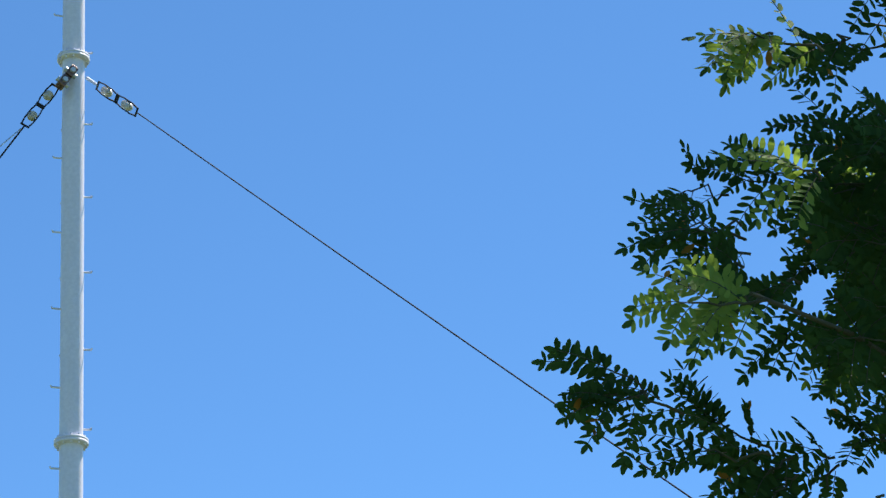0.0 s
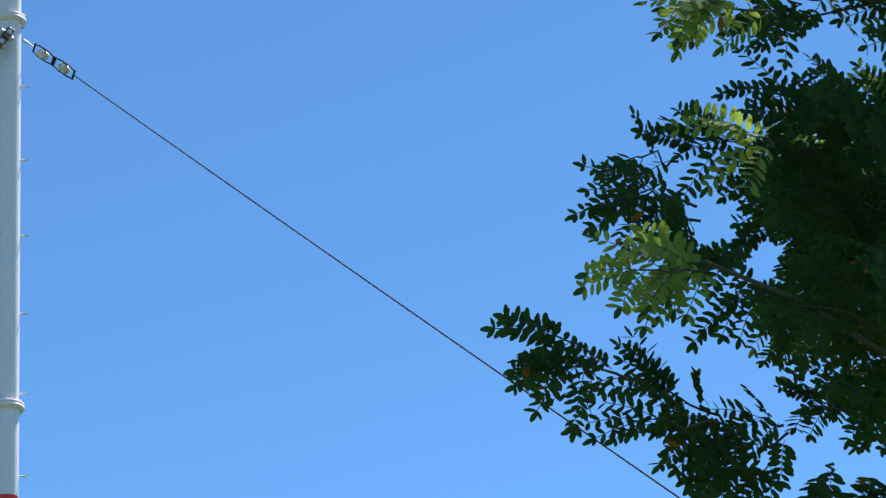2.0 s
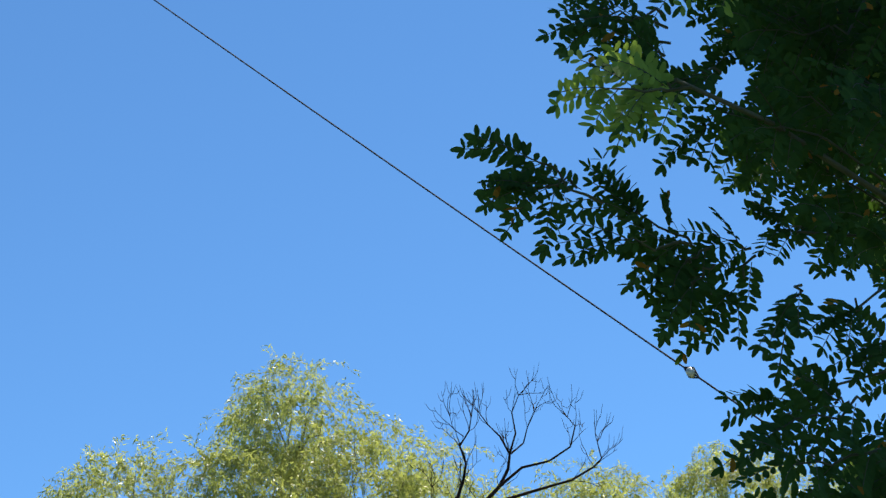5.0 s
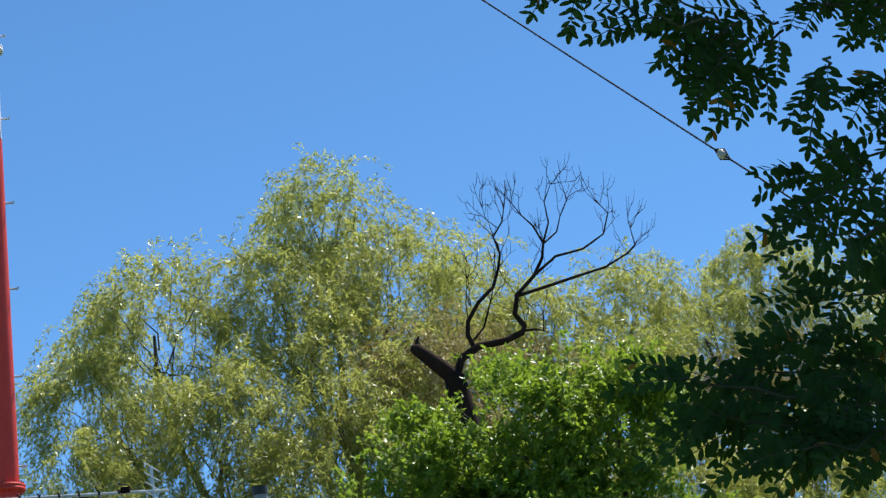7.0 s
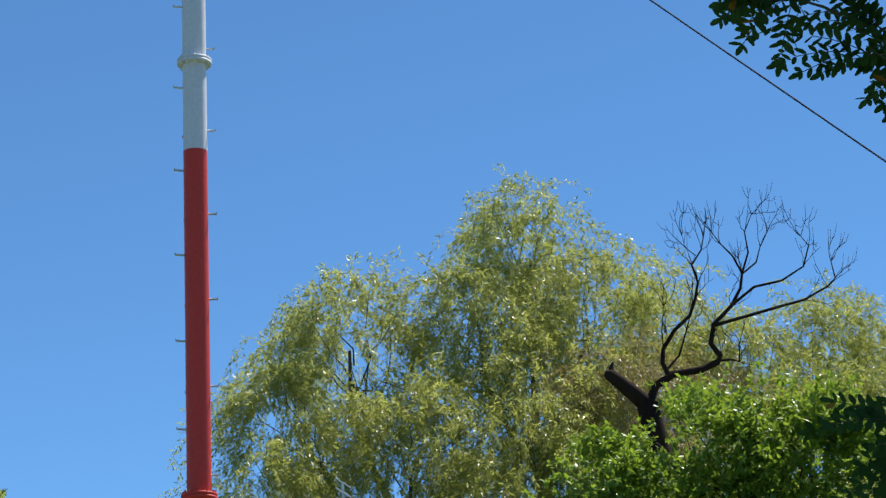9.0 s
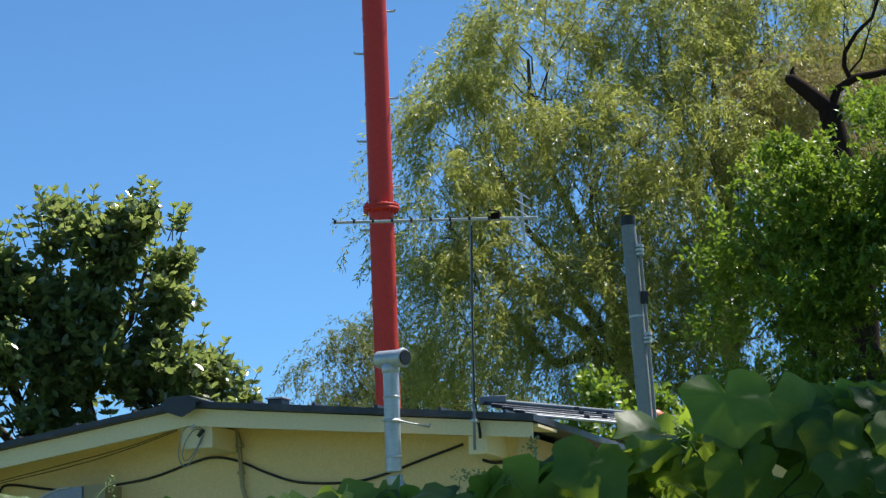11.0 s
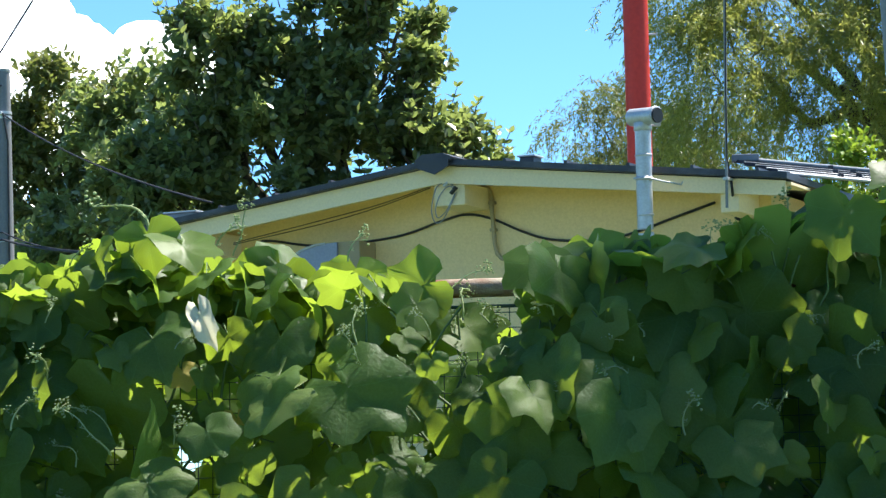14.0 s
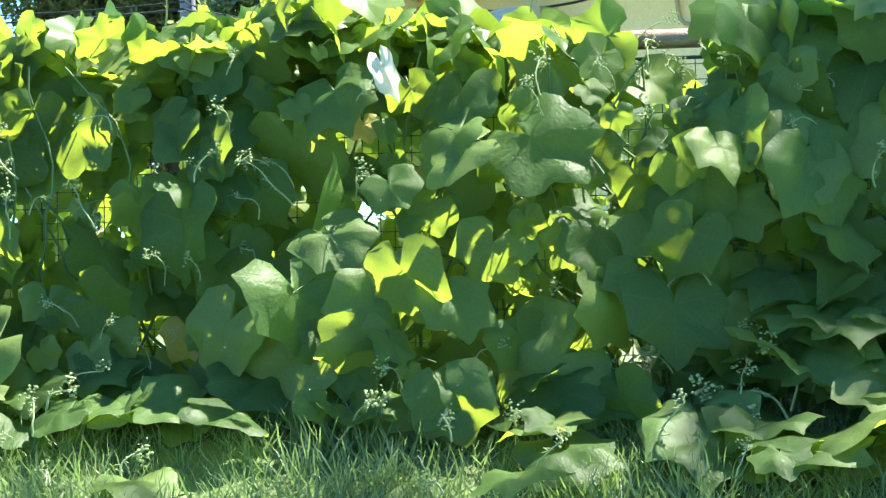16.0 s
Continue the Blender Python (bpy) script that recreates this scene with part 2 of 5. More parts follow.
def tube(bm, pts, radii, sides=8, caps=True):
    """A round tube along pts, with a radius at each."""
    pts = [Vector(p) for p in pts]
    if isinstance(radii, (int, float)):
        radii = [radii] * len(pts)
    rings, side = [], None
    for i, p in enumerate(pts):
        d = (pts[min(i + 1, len(pts) - 1)] - pts[max(i - 1, 0)]).normalized()
        if side is None:
            side = d.orthogonal().normalized()
        side = (side - d * side.dot(d)).normalized()
        up = d.cross(side)
        rings.append([bm.verts.new(p + (side * math.cos(a) + up * math.sin(a)) * radii[i])
                      for a in (2 * math.pi * k / sides for k in range(sides))])
    for a, b in zip(rings, rings[1:]):
        for k in range(sides):
            f = bm.faces.new((a[k], a[(k + 1) % sides], b[(k + 1) % sides], b[k]))
            f.smooth = True
    if caps:
        for ring in (rings[0][::-1], rings[-1]):
            for e in bm.faces.new(ring).edges:
                e.smooth = False
    return bm


def tubed(pts, radii, sides=8):
    return tube(bmesh.new(), pts, radii, sides)


def lathe(profile, sides=24, at=(0, 0, 0), m=None):
    """A turned body from (radius, height) pairs."""
    bm = bmesh.new()
    rings = []
    for r, z in profile:
        rings.append([bm.verts.new((r * math.cos(2 * math.pi * k / sides), r * math.sin(2 * math.pi * k / sides), z)) for k in range(sides)])
    for a, b in zip(rings, rings[1:]):
        for k in range(sides):
            bm.faces.new((a[k], a[(k + 1) % sides], b[(k + 1) % sides], b[k])).smooth = True
    for ring in (rings[0][::-1], rings[-1]):
        for e in bm.faces.new(ring).edges:
            e.smooth = False
    bm.transform(Matrix.Translation(at) @ (m if m is not None else Matrix()))
    return bm


def sagged(a, b, sag, n=24):
    a, b = Vector(a), Vector(b)
    return [a.lerp(b, i / n) - Vector((0, 0, 4 * sag * (i / n) * (1 - i / n))) for i in range(n + 1)]


def scatter(name, template, faces, places, axes, normals, sizes, material, parent=None, bend=0.0):
    """One mesh of many leaves: template points (u along the leaf, v across, w off it) set at places."""
    T = np.array(template, float)
    P, A, N = (np.array(v, float) for v in (places, axes, normals))
    S = np.array(sizes, float)[:, None]
    A /= np.linalg.norm(A, axis=1, keepdims=True) + 1e-9
    N -= A * (A * N).sum(1, keepdims=True)
    N /= np.linalg.norm(N, axis=1, keepdims=True) + 1e-9
    B = np.cross(N, A)
    V = P[:, None] + S[:, :, None] * (A[:, None] * T[None, :, :1] + B[:, None] * T[None, :, 1:2] + N[:, None] * T[None, :, 2:3])
    n, k = len(P), len(T)
    me = bpy.data.meshes.new(name)
    sizes_f = [len(f) for f in faces]
    loops = np.concatenate([np.array(f) for f in faces])
    allv = (loops[None] + (np.arange(n) * k)[:, None]).ravel()
    me.vertices.add(n * k)
    me.vertices.foreach_set("co", V.reshape(-1))
    me.loops.add(len(allv))
    me.loops.foreach_set("vertex_index", allv.astype(np.int32))
    starts = np.concatenate([[0], np.cumsum(np.tile(sizes_f, n))[:-1]]).astype(np.int32)
    me.polygons.add(n * len(faces))
    me.polygons.foreach_set("loop_start", starts)
    uv = me.uv_layers.new(name="leaf")
    uv.data.foreach_set("uv", np.tile(T[loops, :2].ravel(), n).astype(np.float32))
    me.update(calc_edges=True)
    me.validate()
    me.materials.append(material)
    ob = new(name, me)
    if parent is not None:
        ob.parent = parent
    return ob


RNG = np.random.default_rng(7)


# ---- ground ----
GROUND_Z = 1.15


def ground_z(y):
    return float(np.interp(y, [-3, 2.2, 4.3, 5.0, 6.2], [0, 0, 0.88, 1.13, GROUND_Z]))


bm = bmesh.new()
ys = [-1500, -200, -30, 0, 2.2, 2.6, 3.0, 3.4, 3.8, 4.1, 4.4, 4.6, 4.8, 5.0, 5.2, 5.7, 6.2, 10, 20, 60, 300, 2500]
xs = [-2000, -300, -40, -8] + [-4 + 0.4 * i for i in range(21)] + [8, 40, 300, 2000]
grid = [[bm.verts.new((x, y, ground_z(y) + (0.05 * noise.noise((x * 1.3, y * 1.3, 0)) if 2.5 < y < 6 else 0))) for x in xs] for y in ys]
for a, b in zip(grid, grid[1:]):
    for k in range(len(xs) - 1):
        bm.faces.new((a[k], a[k + 1], b[k + 1], b[k]))
tagged(link("ground", bm, M_GRASS, smooth=True), "grassy ground rising in a bank to the fence", "ground", kind="structure")

# ---- mast ----
MAST = Vector((0, 26.42, 0))
FLANGES = [1.92 + 5 * i for i in range(7)]
RED_TOP = 10.85
R_MAST = 0.134


def mast():
    t = thing("radio_mast", (MAST.x, MAST.y, GROUND_Z), "tall guyed steel mast painted white above and red below", "mast")

    def local(z):
        return z - GROUND_Z

    cuts = sorted([GROUND_Z] + FLANGES + [RED_TOP, 34.0])
    for lo, hi in zip(cuts, cuts[1:]):
        red = hi <= RED_TOP
        part("tube_section", lathe([(R_MAST, local(lo)), (R_MAST, local(hi))], 40), M_RED if red else M_WHITE, t,
             "red painted steel tube" if red else "white painted steel tube")
    for z in FLANGES:
        m = M_RED if z < RED_TOP else M_WHITE
        c = local(z)
        fl = part("flange", lathe([(R_MAST + .002, c - .05), (R_MAST + .02, c - .04), (.19, c - .034), (.196, c - .03), (.196, c - .003), (.192, c - .002),
                                   (.192, c + .002), (.196, c + .003), (.196, c + .03), (.19, c + .034), (R_MAST + .02, c + .04), (R_MAST + .002, c + .05)], 40), m, t)
        for k in range(12):
            a = 2 * math.pi * k / 12
            part("bolt", tubed([(.172 * math.cos(a), .172 * math.sin(a), c - .06), (.172 * math.cos(a), .172 * math.sin(a), c + .06)], .012, 6), m, fl)
    z = 1.25
    k = 0
    while z < 33:
        m = M_RED if z < RED_TOP else M_WHITE
        for dz, ang in ((0, 2), (0.5, 192), (0.93, 150)):
            if z + dz > 33:
                continue
            a = radians(ang)
            d = Vector((math.cos(a), math.sin(a), 0))
            c = Vector((0, 0, local(z + dz)))
            reach = 0.222 if ang < 180 and ang < 90 else (0.235 if ang == 192 else 0.155)
            mm = M_GALV if z + dz < RED_TOP else m
            part("step_bolt", tubed([c + d * 0.12, c + d * reach, c + d * (reach + .004) + Vector((0, 0, .02))], .0115, 6), mm, t)
        z += 0.985
    return t


mast()


def bead(name, p, q, length, radius, parent, material):
    """A porcelain bead with its axis from p towards q."""
    d = (Vector(q) - Vector(p)).normalized()
    m = d.to_track_quat('Z', 'Y').to_matrix().to_4x4()
    prof = [(radius * .45, -length / 2), (radius * .85, -length * .38), (radius, -length * .12), (radius * .8, 0), (radius, length * .12), (radius * .85, length * .38), (radius * .45, length / 2)]
    return part(name, lathe(prof, 14, p, m), material, parent, "cream porcelain bead")


def guy(start, end, beads, label, rope=0.0075, far_bead=None, sag=0.0, gap=0.66, first=.62):
    s, e = Vector(start), Vector(end)
    t = thing("guy_wire", e, label, "guy wire", "guy wires of the mast")
    d = (e - s).normalized()
    side = d.cross(Vector((0, 0, 1))).normalized()
    off = side.cross(d).normalized()
    o = -e
    at = 0.10
    if beads:
        part("eye_plate", tubed([s + o - d * .05, s + o + d * (first - gap * .45)], [.022, .014], 8), M_GALV, t, "galvanised eye rod")
        for i in range(beads):
            c = s + o + d * (first + gap * i)
            bead("insulator", c, c + d, gap * .34, .056, t, M_CERAMIC)
            for w in (-1, 1):
                part("link_bar", tubed([c - d * gap * .47 + off * w * .045, c - d * gap * .2 + off * w * .062, c + d * gap * .2 + off * w * .062, c + d * gap * .47 + off * w * .045], .010, 6), M_CABLE, t)
                part("link_pin", tubed([c + d * gap * .46 * w - off * .058, c + d * gap * .46 * w + off * .058], .013, 6), M_CABLE, t)
            at = first + gap * (i + .45)
    pts = sagged(s + o + d * at, e + o, sag, 20)
    part("rope", tubed(pts, rope, 6), M_GALV if "bright" in label else M_CABLE, t, "thin steel rope")
    if far_bead is not None:
        f = (far_bead - at) / ((e - s).length - at)
        c = s + o + d * far_bead - Vector((0, 0, 4 * sag * f * (1 - f)))
        bead("insulator", c, c + d, .085, .036, t, M_CERAMIC)
        for w in (-1, 1):
            part("link_bar", tubed([c - d * .10, c + off * w * .042, c + d * .10], .006, 6), M_CABLE, t)
    return t


A = Vector((0.622, 26.0, 16.059))
B = Vector((5.365, 17.0, 7.20))
way = (B - A).normalized()
start = A - way * 1.25
guy(start, A + way * 22.2, 2, "dark steel guy wire with porcelain insulators, running to the ground", far_bead=(B - start).length, sag=0.04)
guy((-0.08, 26.2, 16.62), (-7.07, 25.95, 5.78), 2, "dark steel guy wire with porcelain insulators beside the mast", rope=0.011, gap=0.34, first=.40)
guy((-.57, 26.18, 15.86), (-9.2, 15.5, 1.2), 0, "bright steel guy wire fixed below the insulators", rope=0.009)
guy((0.05, 26.3, 31.0), (8.6, 8.2, 1.2), 0, "dark steel guy wire from high on the mast")
cl = thing("guy_clamp", (-0.085, 26.15, 16.50), "shiny brown steel clamp blocks on the mast", "clamp")
turn = Vector((-.5, -.2, -.84)).to_track_quat('Z', 'Y').to_matrix().to_4x4()
for k in (-.10, .08):
    part("block", boxed((-.07, -.05, k - .08), (.07, .05, k + .08), .012, turn), M_CLAMP, cl)
    for q in (-1, 1):
        part("bolt_head", tubed([turn @ Vector((0, q * .05, k)), turn @ Vector((0, q * .085, k))], .034, 6), M_GALV, cl)
        part("bolt_head", tubed([turn @ Vector((q * .07, 0, k)), turn @ Vector((q * .1, 0, k))], .034, 6), M_GALV, cl)

# ---- house ----
HOUSE = pose(-1.296, 16.0, GROUND_Z, 0, 0, -20)


def hz(z):
    return z - GROUND_Z


def roof_z(s):
    """Height of the lower face of the roof sheet over the gable front."""
    return hz(3.52 - 0.112 * s if s > 0 else 3.52 + 0.132 * s)


def prism(corners, d0, d1):
    """An upright slab: (s, z) corners, from depth d0 to d1."""
    bm = bmesh.new()
    f = [bm.verts.new((s, d0, z)) for s, z in corners]
    b = [bm.verts.new((s, d1, z)) for s, z in corners]
    bm.faces.new(f)
    bm.faces.new(b[::-1])
    n = len(corners)
    for i in range(n):
        bm.faces.new((f[i], b[i], b[(i + 1) % n], f[(i + 1) % n]))
    bmesh.ops.recalc_face_normals(bm, faces=bm.faces[:])
    return bm


def house():
    h = tagged(new("house"), "low yellow rendered house with a shallow dark metal gable roof", "house")
    h.matrix_world = HOUSE
    L, R, DEEP, W0 = -2.25, 2.34, 6.0, 0.45
    # walls
    part("wall", prism([(-1.98, 0), (2.08, 0), (2.08, roof_z(2.08) - .02), (0, roof_z(0) - .02), (-1.98, roof_z(-1.98) - .02)], W0, W0 + .12), M_WALL, h, "pale yellow rendered gable wall")
    for s, o in ((-1.98, .12), (2.08, -.12)):
        part("wall", boxed((min(s, s + o), W0 + .12, 0), (max(s, s + o), DEEP - .12, roof_z(s) - .04)), M_WALL, h)
    part("wall", prism([(-1.98, 0), (2.08, 0), (2.08, roof_z(2.08) - .02), (0, roof_z(0) - .02), (-1.98, roof_z(-1.98) - .02)], DEEP - .12, DEEP), M_WALL, h)
    # roof sheets, soffits, fascias
    for lo, hi, nm in ((L, 0, "left"), (0, R, "right")):
        part("roof_sheet", prism([(lo, roof_z(lo)), (hi, roof_z(hi)), (hi, roof_z(hi) + .042), (lo, roof_z(lo) + .042)], -.05, DEEP + .3), M_ROOF, h, "dark metal roofing sheet")
        part("soffit", prism([(lo + .03, roof_z(lo + .03) - .03), (hi, roof_z(hi) - .03), (hi, roof_z(hi) - .012), (lo + .03, roof_z(lo + .03) - .012)], .034, W0 - .004), M_FASCIA, h)
        f = part("fascia_board", prism([(lo + (.02 if lo < -1 else 0), roof_z(lo + (.02 if lo < -1 else 0)) - .118), (hi - (0.03 if hi > 1 else 0), roof_z(hi) - (.098 if hi > 1 else .118)), (hi - (0.03 if hi > 1 else 0), roof_z(hi) - .004), (lo + (.02 if lo < -1 else 0), roof_z(lo + (.02 if lo < -1 else 0)) - .004)], 0, .03), M_FASCIA, h, "cream painted fascia board")
        part("edge_trim", prism([(lo, roof_z(lo) + .006), (hi, roof_z(hi) + .006), (hi, roof_z(hi) + .018), (lo, roof_z(lo) + .018)], -.058, -.0505), M_ROOF, h)
    part("ridge_cap", prism([(-.13, roof_z(-.13) + .03), (0, roof_z(0) + .02), (.11, roof_z(.11) + .03), (.12, roof_z(.12) + .055), (.05, roof_z(0) + .07), (-.09, roof_z(0) + .068), (-.15, roof_z(-.15) + .045)], -.085, DEEP + .32), M_ROOF, h, "dark metal ridge cap")
    part("ridge_end", prism([(-.12, roof_z(-.12) - .01), (0, roof_z(0) - .07), (.10, roof_z(.1) - .01), (.10, roof_z(.1) + .04), (-.12, roof_z(-.12) + .04)], -.0995, -.0855), M_ROOF, h)
    s = L + .2
    while s < R:
        if abs(s) > .2:
            part("roof_seam", prism([(s - .012, roof_z(s) + .04), (s + .012, roof_z(s) + .04), (s + .009, roof_z(s) + .062), (s - .009, roof_z(s) + .062)], -.04, DEEP + .28), M_ROOF, h)
        s += .42
    # purlin ends under the overhang
    for a, b, z0, z1 in ((-.065, .155, 3.255, 3.40), (1.885, 2.005, 3.085, 3.25), (-1.86, -1.735, 3.04, 3.20)):
        part("purlin_end", boxed((a, .032, hz(z0)), (b, W0 - .002, hz(z1)), .006), M_FASCIA, h, "cream painted beam end")
    return h


house()


def in_house(ob):
    ob.matrix_world = HOUSE
    return ob


# roof fittings
for s, d, w, dd, hh, lab in ((.49, .35, .10, .14, .06, "small dark metal box on the roof slope"), (-2.02, .25, .24, .3, .055, "grey metal cover on the roof edge")):
    o = in_house(tagged(new("roof_fitting"), lab, "roof fitting"))
    zb = roof_z(s) + .044
    part("body", boxed((s - w / 2, d - dd / 2, zb), (s + w / 2, d + dd / 2, zb + hh), .006), M_PVC if s < -1 else M_ROOF, o)
    part("lip", boxed((s - w / 2 - .012, d - dd / 2 - .012, zb + hh), (s + w / 2 + .012, d + dd / 2 + .012, zb + hh + .012), .003), M_GALV, o)

# conduit on the wall
o = in_house(tagged(new("conduit"), "tan plastic conduit bent along the yellow wall", "conduit"))
part("pipe", tubed([(.02, .41, hz(3.405)), (.12, .41, hz(3.405)), (.155, .415, hz(3.39)), (.168, .42, hz(3.35)), (.18, .42, hz(3.18)), (.19, .42, hz(3.03)), (.205, .42, hz(2.96)), (.24, .42, hz(2.925)), (.30, .42, hz(2.915)), (.46, .42, hz(2.913))], .0145, 10), M_CONDUIT, o)
for s, z in ((.182, 3.12), (.178, 3.3), (.31, 2.914)):
    part("clip", boxed((s - .02, .40, hz(z) - .01), (s + .02, .449, hz(z) + .01), .003), M_CONDUIT, o)
o = in_house(tagged(new("junction_box"), "grey box fixed to the yellow wall", "box"))
part("body", boxed((.46, .40, hz(2.885)), (.60, .449, hz(2.94)), .01), M_PVC, o)
part("cover", boxed((.465, .393, hz(2.889)), (.595, .3995, hz(2.936)), .003), M_GALV, o)


def wall_cable(name, pts, r, label, d=.436, material=M_BLACK):
    """A cable slung along the wall, smoothed through its hanging points."""
    o = in_house(tagged(new(name), label, "cable"))
    P = [Vector((s, d if len(p) == 0 else p[0], hz(z))) for s, z, *p in pts]
    out = []
    for i in range(len(P) - 1):
        p0, p1, p2, p3 = P[max(i - 1, 0)], P[i], P[i + 1], P[min(i + 2, len(P) - 1)]
        for k in range(8):
            t = k / 8
            out.append(0.5 * ((2 * p1) + (p2 - p0) * t + (2 * p0 - 5 * p1 + 4 * p2 - p3) * t * t + (3 * p1 - p0 - 3 * p2 + p3) * t ** 3))
    out.append(P[-1])
    part("sheath", tubed(out, r, 6), material, o)
    return o


wall_cable("wall_cable", [(-1.75, 3.01), (-1.62, 3.10), (-1.53, 3.155), (-1.1, 3.093), (-.546, 3.121), (-.2, 3.205), (-.024, 3.237), (.159, 3.199), (.38, 3.10), (.599, 3.03), (.955, 3.008), (1.2, 3.05), (1.387, 3.105), (1.717, 3.199)], .0085, "black cable looping along the yellow wall")
wall_cable("antenna_cable", [(1.97, 3.30, -.02), (1.975, 3.2, .0), (1.83, 3.12), (1.87, 3.08), (1.95, 3.065), (2.05, 3.08)], .010, "black antenna cable hanging under the eaves")
wall_cable("service_wire", [(-.12, 3.40, .1), (-.5, 3.31, .12), (-.93, 3.24, .15), (-1.66, 3.13, .2)], .003, "thin grey service wire under the eaves")
wall_cable("service_wire", [(-.12, 3.39, .1), (-.5, 3.295, .12), (-.93, 3.215, .15), (-1.66, 3.12, .2)], .003, "thin grey service wire under the eaves")
wall_cable("wire_loop", [(.09, 3.36, .02), (.06, 3.40, .015), (-.02, 3.395, .012), (-.06, 3.32, .012), (-.075, 3.22, .01), (-.05, 3.15, .01), (.0, 3.16, .01), (.06, 3.25, .01), (.10, 3.34, .02)], .0038, "grey cable coil hanging from a beam end", material=M_PVC)
wall_cable("wire_loop", [(.10, 3.35, .02), (.05, 3.38, .015), (-.01, 3.33, .012), (-.045, 3.24, .01), (-.03, 3.18, .008), (.03, 3.22, .008), (.09, 3.33, .02)], .0038, "grey cable coil hanging from a beam end", material=M_PVC)
o = in_house(tagged(new("cable_joint"), "black cable joint at a beam end", "cable joint"))
part("sleeve", tubed([(.07, .0, hz(3.33)), (.11, .0, hz(3.37))], .014, 8), M_BLACK, o)
part("clamp", tubed([(.02, .0, hz(3.385)), (.05, .0, hz(3.40))], .012, 8), M_GALV, o)

o = in_house(tagged(new("wall_fitting"), "black pipe fitting on the yellow wall", "pipe fitting"))
part("body", boxed((-1.96, .38, hz(3.02)), (-1.86, .449, hz(3.06)), .01), M_BLACK, o)
part("spout", tubed([(-1.87, .40, hz(3.04)), (-1.82, .40, hz(3.045)), (-1.80, .40, hz(3.02))], .014, 8), M_BLACK, o)
part("pipe", tubed([(-1.91, .42, hz(3.02)), (-1.91, .42, hz(2.6))], .012, 8), M_BLACK, o)

# ventilation hood: a rounded sheet-metal cowl
o = in_house(tagged(new("vent_hood"), "rounded sheet-metal vent hood on the yellow wall", "vent hood"))
arc = [(-1.37 + .42 * (1 - math.cos(a)), 2.70 + .38 * math.sin(a)) for a in (math.pi / 2 * k / 10 for k in range(11))]
part("cowl", prism([(s, hz(z)) for s, z in arc] + [(-.86, hz(3.085)), (-.86, hz(2.70))], .18, .449), M_HOOD, o, "dull sheet-metal cowl")
part("side_plate", prism([(-.858, hz(3.088)), (-.70, hz(3.088)), (-.70, hz(2.70)), (-.858, hz(2.70))], .20, .449), M_CONDUIT, o, "tan side plate")
part("rim", tubed([(s, .178, hz(z)) for s, z in arc], .008, 6), M_GALV, o)

# stove pipe
o = in_house(tagged(new("stove_pipe"), "silver metal stove pipe with a tee top", "stove pipe"))
px, pd, pr = 1.475, -.20, .05
part("riser", tubed([(px, pd, hz(3.62)), (px - .003, pd, hz(2.99))], pr, 20), M_GALV, o)
bm = tubed([(px - .085, pd + .03, hz(3.695)), (px + .10, pd - .045, hz(3.685))], pr + .004, 20)
part("tee", bm, M_GALV, o)
part("tee_collar", lathe([(pr + .001, 0), (pr + .006, .005), (pr + .006, .05), (pr + .001, .055)], 20, (px, pd, hz(3.60))), M_GALV, o)
# solid black disc: the shade inside the open pipe is put in as colour
part("outlet", tubed([(px + .1, pd - .045, hz(3.685)), (px + .122, pd - .0535, hz(3.6838))], pr - .003, 20), M_BLACK, o, "black disc for the shade inside the open pipe end")
part("outlet_rim", lathe([(pr - .002, 0), (pr + .009, .0), (pr + .009, .012), (pr - .002, .012)], 20, (px + .099, pd - .045, hz(3.685)), Vector((.185, -.075, -.01)).to_track_quat('Z', 'Y').to_matrix().to_4x4()), M_GALV, o)
for z in (3.45, 3.30, 3.08):
    part("seam_ring", lathe([(pr, -.008), (pr + .004, -.004), (pr + .004, .004), (pr, .008)], 20, (px - .001, pd, hz(z))), M_GALV, o)
elbow = [(px - .003 + .14 * (1 - math.cos(a)), pd + .02 * math.sin(a), hz(2.97) - .14 * math.sin(a)) for a in (math.pi / 2 * k / 12 for k in range(13))]
part("elbow", tubed(elbow + [(px + .17, pd + .1, hz(2.82)), (px + .25, .46, hz(2.82))], [pr + (.004 if k % 2 else -.001) for k in range(13)] + [pr, pr], 18), M_GALV, o, "ribbed silver elbow")
part("stay", tubed([(px - .05, pd - .055, hz(3.305)), (px + .05, pd - .055, hz(3.30)), (px + .09, pd + .05, hz(3.29)), (px + .17, -.002, hz(3.275)), (px + .18, .0, hz(3.295))], .006, 6), M_GALV, o)
part("clamp_band", lathe([(pr + .001, -.008), (pr + .004, -.008), (pr + .004, .008), (pr + .001, .008)], 20, (px - .001, pd, hz(3.307))), M_GALV, o)

# television antenna on a thin pole against the eaves
o = in_house(tagged(new("tv_antenna"), "thin metal television antenna on a slender pole", "antenna"))
ad = -.09
part("pole", tubed([(1.965, ad, hz(3.10)), (2.0, ad, hz(4.56))], .009, 8), M_PVC, o, "slender grey pole")
a0, a1 = Vector((1.09, ad - .014, hz(4.61))), Vector((2.44, ad - .014, hz(4.505)))
part("boom", tubed([a0, a1], .0100, 8), M_GALV, o)
for k in range(9):
    c = a0.lerp(a1, .01 + .095 * k) + Vector((0, 0, .012))
    part("director", tubed([c + Vector((-.02, .10, .01)), c + Vector((.02, -.10, -.008))], .0045, 6), M_CABLE, o)
    part("clip", boxed(c - Vector((.008, .012, .02)), c + Vector((.008, .012, .004)), .002), M_BLACK, o)
c = a0.lerp(a1, .93)
